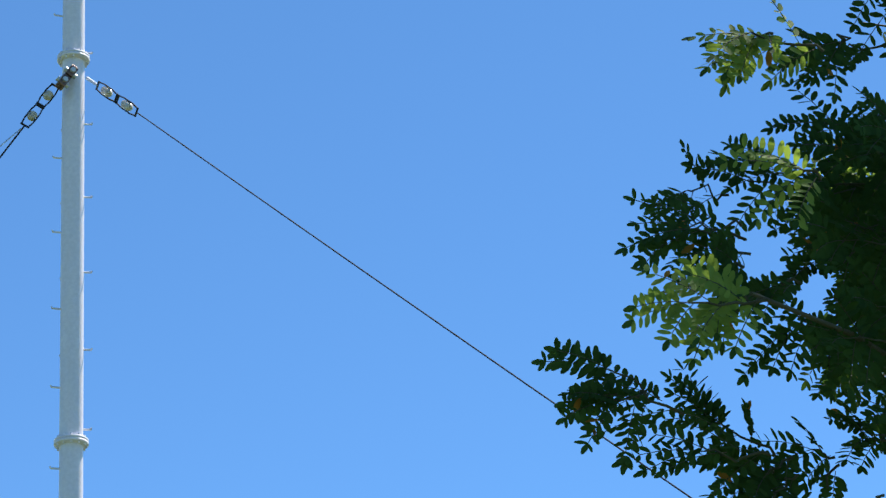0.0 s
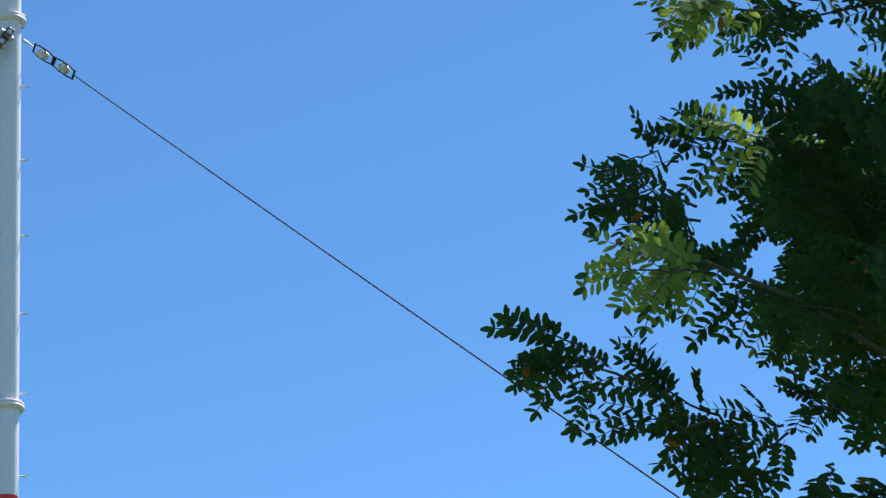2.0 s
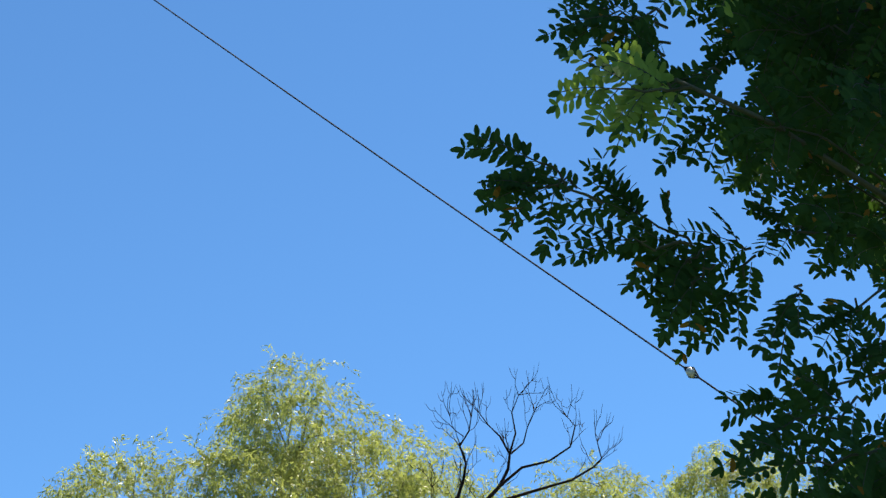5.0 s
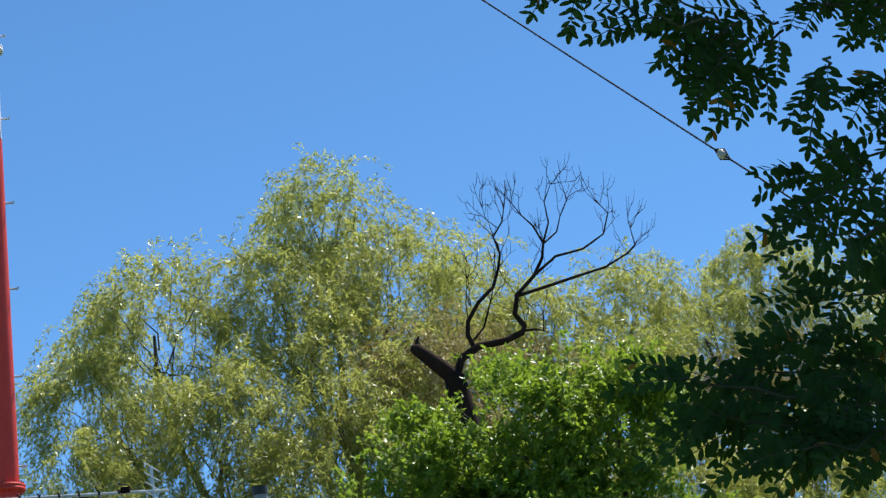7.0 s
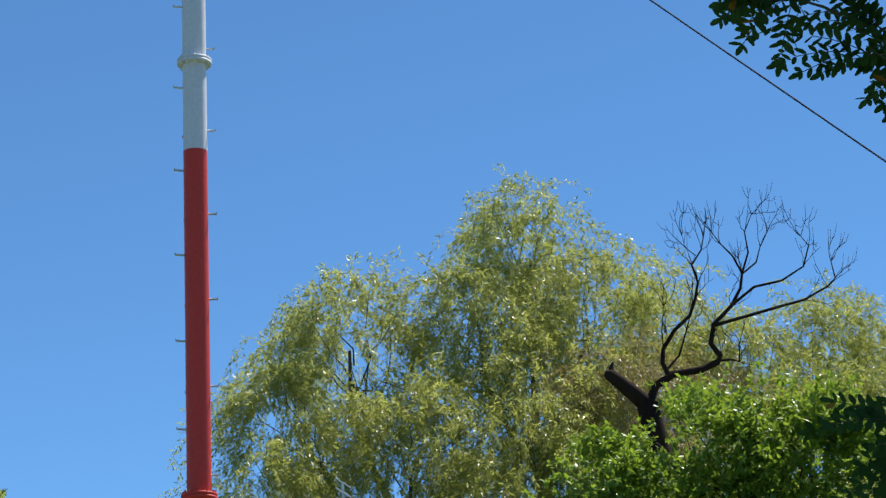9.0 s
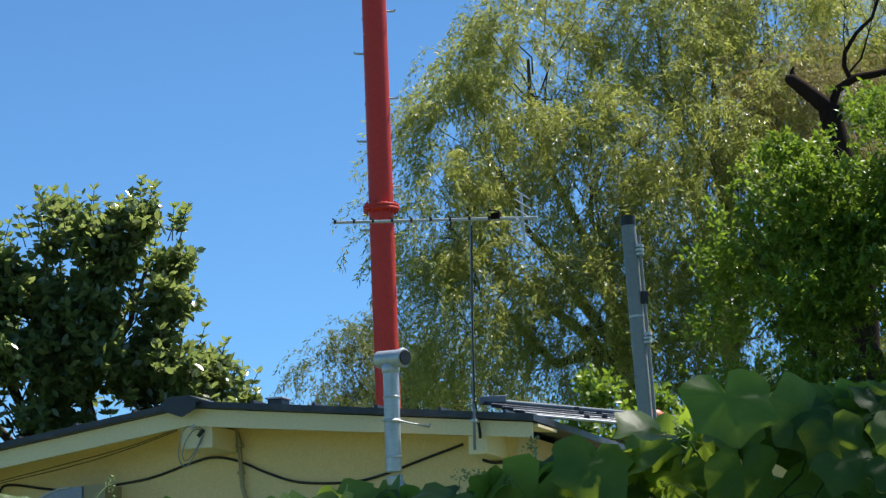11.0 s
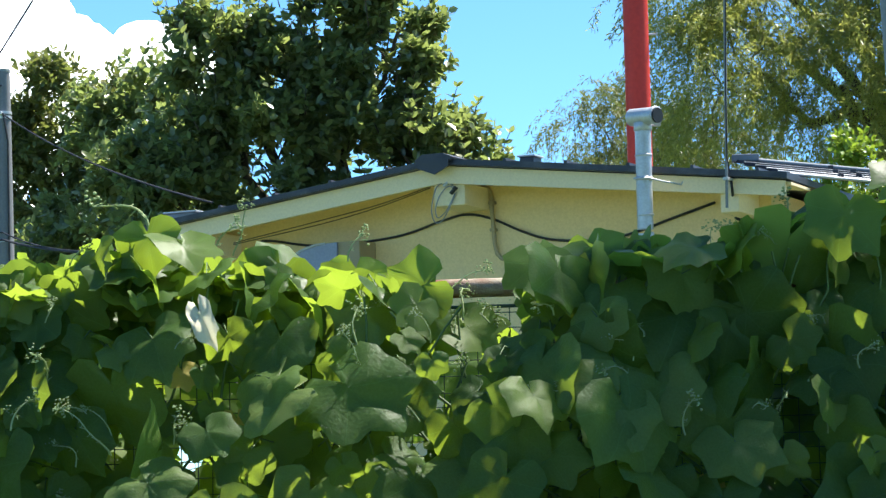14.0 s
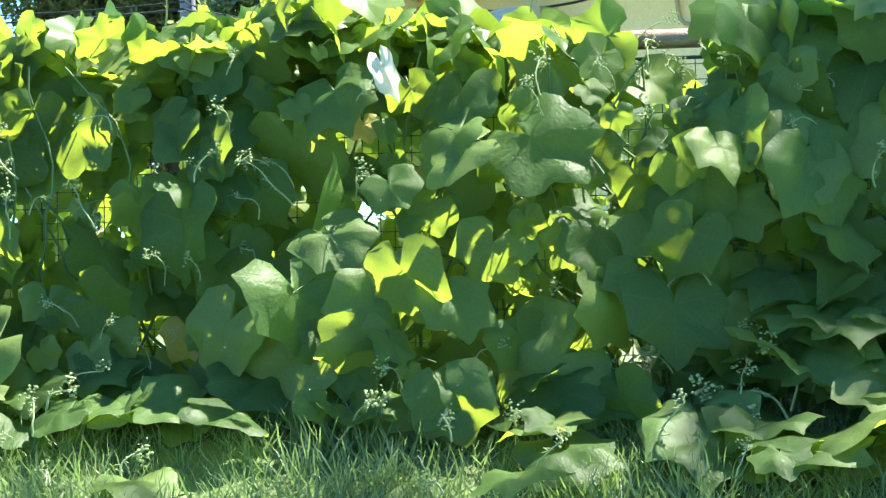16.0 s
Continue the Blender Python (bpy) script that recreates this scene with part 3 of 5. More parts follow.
part("reflector_post", tubed([c + Vector((-.005, 0, .155)), c + Vector((.005, 0, -.165))], .009, 8), M_GALV, o)
for k in range(6):
    p = c + Vector((0, 0, .15 - .06 * k))
    part("reflector_rod", tubed([p + Vector((0, .16, 0)), p + Vector((0, -.16, 0))], .0035, 6), M_GALV, o)
c = a0.lerp(a1, .80)
part("feed_box", boxed(c - Vector((.03, .02, .005)), c + Vector((.03, .02, .035)), .006), M_DEADBARK, o, "brown feed box")
part("dipole", tubed([c + Vector((0, .13, .03)), c + Vector((.02, 0, .045)), c + Vector((0, -.13, .03))], .005, 6), M_DEADBARK, o)
part("wall_bracket", boxed((1.95, ad - .02, hz(3.27)), (1.985, .0, hz(3.29)), .003), M_GALV, o)
part("lead", tubed([(2.012, ad - .016, hz(4.5)), (1.99, ad - .016, hz(3.9)), (1.982, ad - .016, hz(3.4)), (1.975, -.02, hz(3.3))], .005, 6), M_BLACK, o)

# low annexe whose roof of lapped metal courses overlaps the house roof
an = thing("annexe", (2.3, 16.5, GROUND_Z), "low annexe with a lapped dark metal roof", "shed")


def lap(x, f):
    """A point of the annexe roof: x along it, f from the front edge (0) to the back edge (1)."""
    return Vector((x - 2.3, 15.6 + f - 16.5, hz(3.324 - .128 * (x - .93) + f * .19)))


part("wall", prism([(-.62, 0), (1.1, 0), (1.1, hz(3.02)), (-.62, hz(3.20))], -.55, -.43), M_WALL, an, "pale yellow rendered wall")
part("wall", prism([(.98, 0), (1.1, 0), (1.1, hz(3.02)), (.98, hz(3.03))], -.425, .9), M_WALL, an)
COURSES = 5
for k in range(COURSES):
    f0, f1 = k / COURSES, (k + 1) / COURSES + .03
    x0 = .93 - .31 * f0
    bm = bmesh.new()
    rise = Vector((0, 0, .014))
    q = [lap(x0, f0) + rise, lap(3.5, f0) + rise, lap(3.5, f1), lap(x0 - .31 / COURSES, f1)]
    top_ring = [bm.verts.new(p + Vector((0, 0, .012))) for p in q]
    low_ring = [bm.verts.new(p - Vector((0, 0, .012))) for p in q]
    bm.faces.new(top_ring)
    bm.faces.new(low_ring[::-1])
    for i in range(4):
        bm.faces.new((low_ring[i], low_ring[(i + 1) % 4], top_ring[(i + 1) % 4], top_ring[i]))
    bmesh.ops.recalc_face_normals(bm, faces=bm.faces[:])
    part("roof_course", bm, M_MATT_ROOF, an, "dark metal roofing course")
    edge = Vector((0, -.006, .014))
    # behind the front edge, pale metal stands in for sky reflected on seams
    part("drip_edge", tubed([lap(x0, f0) + edge, lap(3.5, f0) + edge], .0045 if k else .010, 6), M_PVC if k > 2 else M_GALV, an, "pale metal drip edge, seam reflections put into its tone")
    for x in (1.25 + .13 * (k % 2), 1.75 + .1 * (k % 3), 2.3):
        c = lap(x, f0 + .05) + Vector((0, 0, .03))
        part("clip", boxed(c - Vector((.018, .014, .012)), c + Vector((.018, .014, .012)), .003), M_ROOF, an)
part("ridge_strip", tubed([lap(.62, 1.02) + Vector((0, 0, .02)), lap(3.5, 1.02) + Vector((0, 0, .02))], .016, 8), M_PVC, an, "grey metal ridge strip")
c = lap(.70, 1.0) + Vector((0, 0, .03))
part("bracket", boxed(c - Vector((.09, .05, .025)), c + Vector((.09, .05, .022)), .005), M_PVC, an, "small grey metal box")

# grey pipe post beside the house
po = thing("pipe_post", (1.53, 14.45, GROUND_Z + (1.5 - GROUND_Z) * .15), "weathered grey pipe post with a black cap and clamps", "pipe post")
top, foot = Vector((-.085, 0, hz(4.83))), Vector((.045, 0, -(1.5 - GROUND_Z) * .1765))
po.scale = (.85, .85, .85)
part("pipe", tubed([foot, top], .051, 20), M_PVC, po)
ax = (top - foot).normalized()
part("cap", tubed([top - ax * .02, top + ax * .045], .0535, 20), M_BLACK, po, "black plastic cap")
for k in (.20, .82):
    c = top - ax * k + Vector((.058, -.03, 0))
    for j in (-1, 0, 1):
        part("clamp_ring", tubed([c + ax * .028 * j - ax * .009, c + ax * .028 * j + ax * .009], .032, 12), M_GALV, po)
c = top - ax * .52 + Vector((.06, -.03, 0))
part("bracket", boxed(c - Vector((.02, .02, .06)), c + Vector((.03, .02, .03)), .006), M_BLACK, po)
part("side_cable", tubed([top - ax * .1 + Vector((.063, -.03, 0)), foot + ax * .9 + Vector((.063, -.03, 0))], .012, 6), M_PVC, po)
part("band", tubed([top - ax * .655, top - ax * .67], .053, 20), M_GALV, po)
rd = thing("orange_cover", (1.665, 15.47, 3.27), "orange plastic cover on the annexe roof edge", "cover")
part("shell", lathe([(.05, -.06), (.075, -.02), (.07, .03), (.03, .06)], 16), surface("orange_plastic", (.55, .10, .02), (.65, .16, .03), 3, .5), rd)
part("band", tubed([(-.07, -.03, -.06), (-.05, -.05, .0)], .02, 8), M_RED, rd)

# ---- utility pole and its cables ----
up = thing("utility_pole", (-6.75, 26.0, GROUND_Z), "grey concrete utility pole with cable fittings", "utility pole")
part("shaft", tubed([(0, 0, 0), (-.05, 0, hz(5.97))], [.10, .075], 20), M_CONCRETE, up)
part("cap", tubed([(-.05, 0, hz(5.96)), (-.05, 0, hz(5.99))], .08, 20), M_PVC, up)
for z in (5.50, 5.45, 4.12):
    part("band", tubed([(-.045, 0, hz(z)), (-.045, 0, hz(z) + .03)], .088, 20), M_GALV, up)
part("cable_hook", boxed((-.06, -.16, hz(5.48)), (-.03, -.07, hz(5.52)), .006), M_GALV, up)
part("riser_cable", tubed([(.04, -.08, 0.3), (.02, -.085, hz(5.2)), (-.03, -.085, hz(5.5))], .012, 6), M_BLACK, up)


def span(a, b, sag, r, label):
    o = thing("overhead_cable", a, label, "cable", "overhead cables")
    part("strand", tubed([p - Vector(a) for p in sagged(a, b, sag)], r, 5), M_CABLE, o)


span((-6.79, 25.9, 5.50), (-2.85, 16.3, 3.36), .10, .008, "overhead service cable from pole to house")
span((-6.79, 25.9, 4.14), (-3.45, 16.9, 3.10), .05, .012, "black overhead cable from pole to house")
span((-6.79, 25.9, 4.22), (-3.45, 16.9, 3.14), .10, .008, "black overhead cable from pole to house")
span((-6.79, 25.9, 4.14), (-11.2, 27.5, 4.25), .05, .012, "black overhead cable beyond the pole")
span((-6.79, 25.9, 4.22), (-11.2, 27.5, 4.36), .06, .008, "black overhead cable beyond the pole")
span((-6.79, 25.9, 5.80), (-12, 26.5, 5.75), .05, .010, "overhead cable at the pole top")


# ---- trees ----
LEAF_OVAL = [(0, 0, 0), (.25, .17, .02), (.6, .2, .03), (1, 0, -.04), (.6, -.2, .03), (.25, -.17, .02)]
OVAL_FACES = [(0, 3, 2, 1), (0, 5, 4, 3)]
LEAF_NARROW = [(0, 0, 0), (.45, .10, .01), (1, 0, -.06), (.45, -.10, .01)]
NARROW_FACES = [(0, 1, 2, 3)]


def unit(v):
    return v / (np.linalg.norm(v, axis=-1, keepdims=True) + 1e-9)


def wobbly(a, b, n, amount, rng):
    a, b = np.array(a, float), np.array(b, float)
    pts = [a + (b - a) * i / n for i in range(n + 1)]
    for i in range(1, n):
        pts[i] = pts[i] + rng.normal(0, amount, 3)
    return pts


def skeleton(tree, base, lobes, r0, fork, rng, material, spread=9):
    """Trunk, limbs to every lobe and thin branches inside it; base is the tree's own place."""
    base = np.array(base, float)
    f = np.array(fork, float) - base
    part("trunk", tubed(wobbly((0, 0, -.1), f, 5, .06, rng), [r0 * (1 - .08 * i) for i in range(6)], 12), material, tree)
    for c in lobes:
        p = np.array(c[:3]) - base
        part("limb", tubed(wobbly(f, p, 6, .12, rng), [r0 * .5 * (1 - .13 * i) for i in range(7)], 8), material, tree)
        bm = bmesh.new()
        for _ in range(spread):
            v = unit(rng.normal(size=3) + np.array([0, 0, .5]))
            q = p + v * np.array(c[3:6]) * .9
            tube(bm, wobbly(p + (f - p) * float(rng.uniform(0, .35)), q, 5, .07, rng), [r0 * .075 * (1 - .16 * i) for i in range(6)], 5)
        tagged(part("branchwork", bm, material, tree), kind="stuff")


def willow(base, fork, lobes, n_strands, seed, material, label, r0=.22, dry=()):
    rng = np.random.default_rng(seed)
    high = max(c[2] for c in lobes)

    def forward(c):
        """The lower a lobe, the further it bulges towards the house."""
        k = 1 - min(.075, .018 * (high - c[2]))
        return (c[0] * k, c[1] * k, 1.5 + (c[2] - 1.5) * k, *c[3:])

    lobes = [forward(c) for c in lobes]
    t = thing("willow_tree", base, label, "tree", "willows behind the house")
    skeleton(t, base, lobes, r0, fork, rng, M_BARK)
    P, A, S, D = [], [], [], []
    for i, c in enumerate(lobes):
        n = int(n_strands * c[3] * (c[5] + c[4]) / 2.2)
        # strands hang in sprays that share a start and a direction
        m = max(12, n // 5)
        vs = unit(rng.normal(size=(m, 3)) + np.array([0, -.1, .35]))
        bumps = np.array([.78 + .5 * noise.noise(Vector(q) * 2.4 + Vector((i * 7, seed, 0))) for q in vs])[:, None]
        ps = np.array(c[:3]) + vs * np.array(c[3:6]) * np.minimum(bumps, 1.0) * rng.uniform(.35, 1.0, (m, 1)) ** .45
        ds = unit(vs * .75 + np.array([0, 0, .25]) * (1 - np.clip(vs[:, 2:3], 0, 1)) + rng.normal(0, .22, (m, 3)))
        own = rng.integers(0, m, n)
        p = ps[own] + rng.normal(0, 1, (n, 3)) * np.array([.19, .19, .14])
        d = unit(ds[own] + rng.normal(0, .24, (n, 3)))
        length = rng.uniform(.35, 1.0, (n, 1)) * rng.uniform(.6, 1.0, (m, 1))[own] * (1 - .25 * np.clip(vs[own][:, 2:3], 0, 1))
        steps = 12
        for k in range(steps):
            d = unit(d + np.array([0, 0, -.20]))
            p = p + d * length * .115
            for _ in range(4):
                P.append(p + rng.normal(0, .03, (n, 3)))
                A.append(d * .8 + rng.normal(0, .55, (n, 3)) + np.array([0, 0, -.2]))
                S.append(rng.uniform(.065, .12, n))
                D.append(np.full(n, i in dry))
    P, A, S, D = np.vstack(P) - np.array(base), np.vstack(A), np.concatenate(S), np.concatenate(D)
    N = rng.normal(size=P.shape)
    for flag, mat, lab in ((False, material, "drooping narrow green leaves"), (True, L_WILLOW_DRY, "dry brownish narrow leaves")):
        k = D == flag
        if k.any():
            tagged(scatter("crown", LEAF_NARROW, NARROW_FACES, P[k], A[k], N[k], S[k], mat, t), lab, kind="stuff")
    return t


G = GROUND_Z
willow((3.6, 38.5, G), (3.8, 38.3, 6.5),
       [(2.4, 38, 11.6, 1.45, 1.5, 1.15), (1.5, 38.2, 10.4, 1.15, 1.4, 1.3), (1.0, 38, 9.0, .9, 1.2, 1.5), (3.3, 38, 9.6, 1.5, 1.5, 1.5), (1.4, 38.3, 7.6, 1.3, 1.3, 1.6), (3.4, 38.4, 7.2, 1.7, 1.5, 1.7)],
       250, 11, L_WILLOW, "tall green willow with drooping strands")
willow((5.6, 39.5, G), (5.5, 39.3, 7.0),
       [(5.5, 39, 13.3, 1.35, 1.3, 1.35), (4.6, 39, 12.2, 1.15, 1.3, 1.2), (6.5, 39, 12.2, 1.15, 1.3, 1.3), (5.4, 38.8, 10.9, 1.7, 1.5, 1.5), (5.2, 38.6, 9.2, 1.8, 1.5, 1.6), (6.9, 38.6, 10.4, 1.3, 1.4, 1.5), (5.6, 38.8, 7.2, 2.2, 1.6, 1.7)],
       250, 12, L_WILLOW, "tallest green willow, its crown rising over the others", dry=(5,))
willow((8.6, 40, G), (8.8, 39.8, 7.0),
       [(7.9, 40, 12.3, 1.0, 1.2, 1.2), (9.2, 40, 11.6, 1.3, 1.3, 1.1), (10.7, 40, 11.9, 1.1, 1.3, 1.2), (8.3, 40, 10.4, 1.5, 1.4, 1.4), (10.3, 40, 10.3, 1.6, 1.4, 1.4), (8.6, 40, 8.4, 2.0, 1.5, 1.8), (11, 40, 8.2, 2.0, 1.5, 1.8)],
       240, 13, L_WILLOW, "green willow behind the dead tree", dry=(3,))
willow((13.4, 41, G), (13.2, 41, 7.0),
       [(13.3, 41, 12.6, 1.2, 1.3, 1.35), (12.2, 41, 11.8, 1.2, 1.3, 1.1), (14.6, 41, 12.0, 1.3, 1.3, 1.2), (12.8, 41, 10.2, 1.8, 1.4, 1.5), (15, 41, 10.2, 1.6, 1.4, 1.6), (13.6, 41, 8.0, 2.4, 1.6, 2.0)],
       230, 14, L_WILLOW, "yellowing green willow at the end of the row", dry=(3,))
# darker leaves than the other willows: its shade is put into the colour
willow((-.5, 44, G), (-.4, 44, 4.5),
       [(-.6, 44, 7.6, .95, 1.0, .95), (.3, 44, 6.6, 1.2, 1.1, 1.3), (-.9, 44, 5.9, .8, 1.0, 1.1), (1.6, 44, 7.0, 1.0, 1.0, 1.6)],
       300, 15, L_FAR, "small pale willow far behind the mast, shade put into its leaf colour", r0=.12)


def leafy_tree(name, base, fork, lobes, shoots, seed, material, leaf, label, r0=.18, per=9, up=.4, group="", wide=1.0, leaders=0, clumps=21, clump_size=1.0):
    """A tree or shrub whose shoots end in tufts of broad leaves."""
    rng = np.random.default_rng(seed)
    t = thing(name, base, label, "tree" if name != "shrub" else "shrub", group)
    skeleton(t, base, lobes, r0, fork, rng, M_BARK, 7)
    P, A, S = [], [], []
    for i, c in enumerate(lobes):
        area = (c[3] * c[4] + c[3] * c[5] + c[4] * c[5]) / 3
        n = int(shoots * area)
        # leaves gather in clumps over the lobe, with gaps between the clumps
        m = max(9, int(area * clumps))
        vc = unit(rng.normal(size=(m, 3)) + np.array([0, -.25, .2]))
        pc = np.array(c[:3]) + vc * np.array(c[3:6]) * rng.uniform(.50, .92, (m, 1))
        cr = rng.uniform(.26, .48, m) * min(1.0, math.sqrt(area)) * clump_size
        own = rng.integers(0, m, n)
        v = unit(rng.normal(size=(n, 3)) + np.array([0, -.1, .45]))
        rad = np.where(rng.uniform(size=(n, 1)) < .72, rng.uniform(.7, 1.12, (n, 1)), np.where(rng.uniform(size=(n, 1)) < .5, rng.uniform(.2, .75, (n, 1)), rng.uniform(1.05, 1.5, (n, 1))))
        p = pc[own] + v * np.array([1.15, 1.1, .8]) * cr[own][:, None] * rad
        d = unit(v + np.array([0, 0, up]) + rng.normal(0, .35, (n, 3)))
        for k in range(per):
            q = p - d * leaf * rng.uniform(0, 2.0, (n, 1))
            side = unit(rng.normal(size=(n, 3)))
            P.append(q)
            A.append(d * rng.uniform(.1, .8, (n, 1)) + side + np.array([0, 0, -.1]))
            S.append(rng.uniform(.7, 1.25, n) * leaf)
    stems = bmesh.new()
    for c in lobes[:7] if leaders else ():
        v = unit(rng.normal(size=(leaders, 3)) * np.array([1, .7, .5]) + np.array([0, 0, .8]))
        p = np.array(c[:3]) + v * np.array(c[3:6]) * .82
        d = unit(v * .45 + np.array([0, 0, 1]) + rng.normal(0, .12, (leaders, 3)))
        reach = rng.uniform(.25, .5, (leaders, 1))
        for a, e in zip(p, p + d * reach):
            tube(stems, [a - base, e - base], [.010, .005], 4, caps=False)
        for k in range(15):
            q = p + d * reach * (.35 + .65 * (k // 5) / 2)
            turn = 2.4 * k + rng.uniform(0, .6, leaders)
            side = np.stack([np.cos(turn), np.sin(turn), np.full(leaders, .5 + .4 * (k > 9))], 1)
            P.append(q)
            A.append(side)
            S.append(rng.uniform(.85, 1.2, leaders) * leaf * (.95 - .012 * k))
    if leaders:
        tagged(part("shoot_mass", stems, M_BARK, t), kind="stuff")
    else:
        stems.free()
    P, A, S = np.vstack(P) - np.array(base), np.vstack(A), np.concatenate(S)
    N = rng.normal(0, .55, P.shape) + np.array([0, 0, 1.0])
    T = [(a, b * wide, c) for a, b, c in LEAF_OVAL]
    tagged(scatter("crown", T, OVAL_FACES, P, A, N, S, material, t), kind="stuff")
    return t


leafy_tree("broadleaf_tree", (-4.4, 30.5, G), (-4.3, 30.4, 3.6),
           [(-5.2, 30, 6.8, .75, .7, 1.0), (-3.85, 30, 6.95, .7, .7, .95), (-2.9, 30, 7.0, .6, .65, .85), (-4.5, 30, 5.7, 1.3, .85, 1.2), (-2.7, 30, 5.3, .85, .75, .85), (-2.15, 30, 4.9, .6, .7, .8),
            (-3.4, 30, 5.9, .8, .6, .8), (-4.5, 30, 6.4, .7, .6, .75), (-5.75, 30.2, 5.0, 1.0, 1.2, 1.2), (-3.6, 29.9, 4.0, 1.9, 1.3, 1.1), (-5.6, 30.2, 3.7, 1.3, 1.2, 1.2)],
           780, 21, L_BROAD, .135, "dense dark green broadleaf tree with glossy leaves", per=9, up=.45, wide=1.25, leaders=20, clumps=24)
leafy_tree("broadleaf_tree", (-8.4, 36, G), (-8.4, 36, 4),
           [(-7.4, 36, 6.6, 1.1, 1.1, 1.2), (-8.3, 36, 4.6, 1.4, 1.2, 1.4), (-6.6, 36, 5.2, 1.1, 1.1, 1.3), (-7.0, 36, 3.6, 1.3, 1.2, 1.2)],
           560, 22, L_BROAD, .14, "dark green broadleaf tree beside the utility pole", per=9, wide=1.2)
for i, (x, y, z, r, mat, lab) in enumerate(((-10.1, 43, 8.0, 1.25, L_FAR, "mixed green and brownish tree behind the pole"), (-11.6, 43, 7.4, 1.3, L_FAR, "green tree at the edge of the wood"), (-8.7, 43, 8.0, 1.0, L_FAR, "brownish green tree in the wood"), (-13.5, 44, 7.6, 1.5, L_FAR, "green tree at the edge of the wood"))):
    leafy_tree("woodland_tree", (x, y, G), (x, y, z - 3), [(x, y, z, r, 1, r * 1.05), (x - .5, y, z - 1.5, r, 1, r * 1.2), (x + .5, y, z - 2.3, r * 1.1, 1, r * 1.2), (x, y, z - 3.8, r * 1.2, 1, r * 1.2)], 480, 30 + i, mat, .15, lab, per=8, group="wood behind the pole")
leafy_tree("round_tree", (6.6, 27.5, G), (6.6, 27.5, 3.2),
           [(5.85, 27.2, 7.35, 1.0, 1.1, 1.0), (4.9, 27.2, 6.9, .85, 1.0, 1.0), (4.3, 27.1, 5.9, .95, 1.0, 1.1), (6.9, 27.2, 7.2, 1.0, 1.1, 1.0), (6.0, 27, 5.8, 1.4, 1.2, 1.4), (4.3, 27, 4.2, 1.1, 1.0, 1.3), (5.9, 27, 3.7, 1.5, 1.2, 1.5), (7.6, 27.4, 5.4, 1.3, 1.2, 1.5)],
           1150, 41, L_MAPLE, .074, "bright green leafy tree in full sun", per=10, up=.2, clumps=26)
leafy_tree("shrub", (2.5, 23.5, G), (2.5, 23.5, 2.4),
           [(2.05, 23.3, 4.3, .22, .3, .55), (2.5, 23.3, 4.0, .5, .5, .5), (1.7, 23.3, 3.9, .4, .4, .35), (3.2, 23.3, 3.9, .5, .5, .55), (2.3, 23.3, 3.2, .9, .6, .6)],
           750, 42, L_MAPLE, .085, "light green shrub behind the annexe", r0=.05, per=8, up=.5)


for i, (x, y) in enumerate(((-4.6, 11.2), (-3.4, 10.8), (-2.2, 11.0), (-1.0, 11.2), (.2, 11.0), (1.5, 11.2))):
    leafy_tree("shrub", (x, y, G), (x, y, G + .25), [(x, y, 1.55, .7, .4, .42), (x + .35, y, 1.75, .5, .35, .32), (x - .35, y + .1, 1.7, .5, .35, .30)], 420, 60 + i, L_MAPLE, .06, "low green shrub between fence and house", r0=.03, per=7, group="shrubs behind the fence")


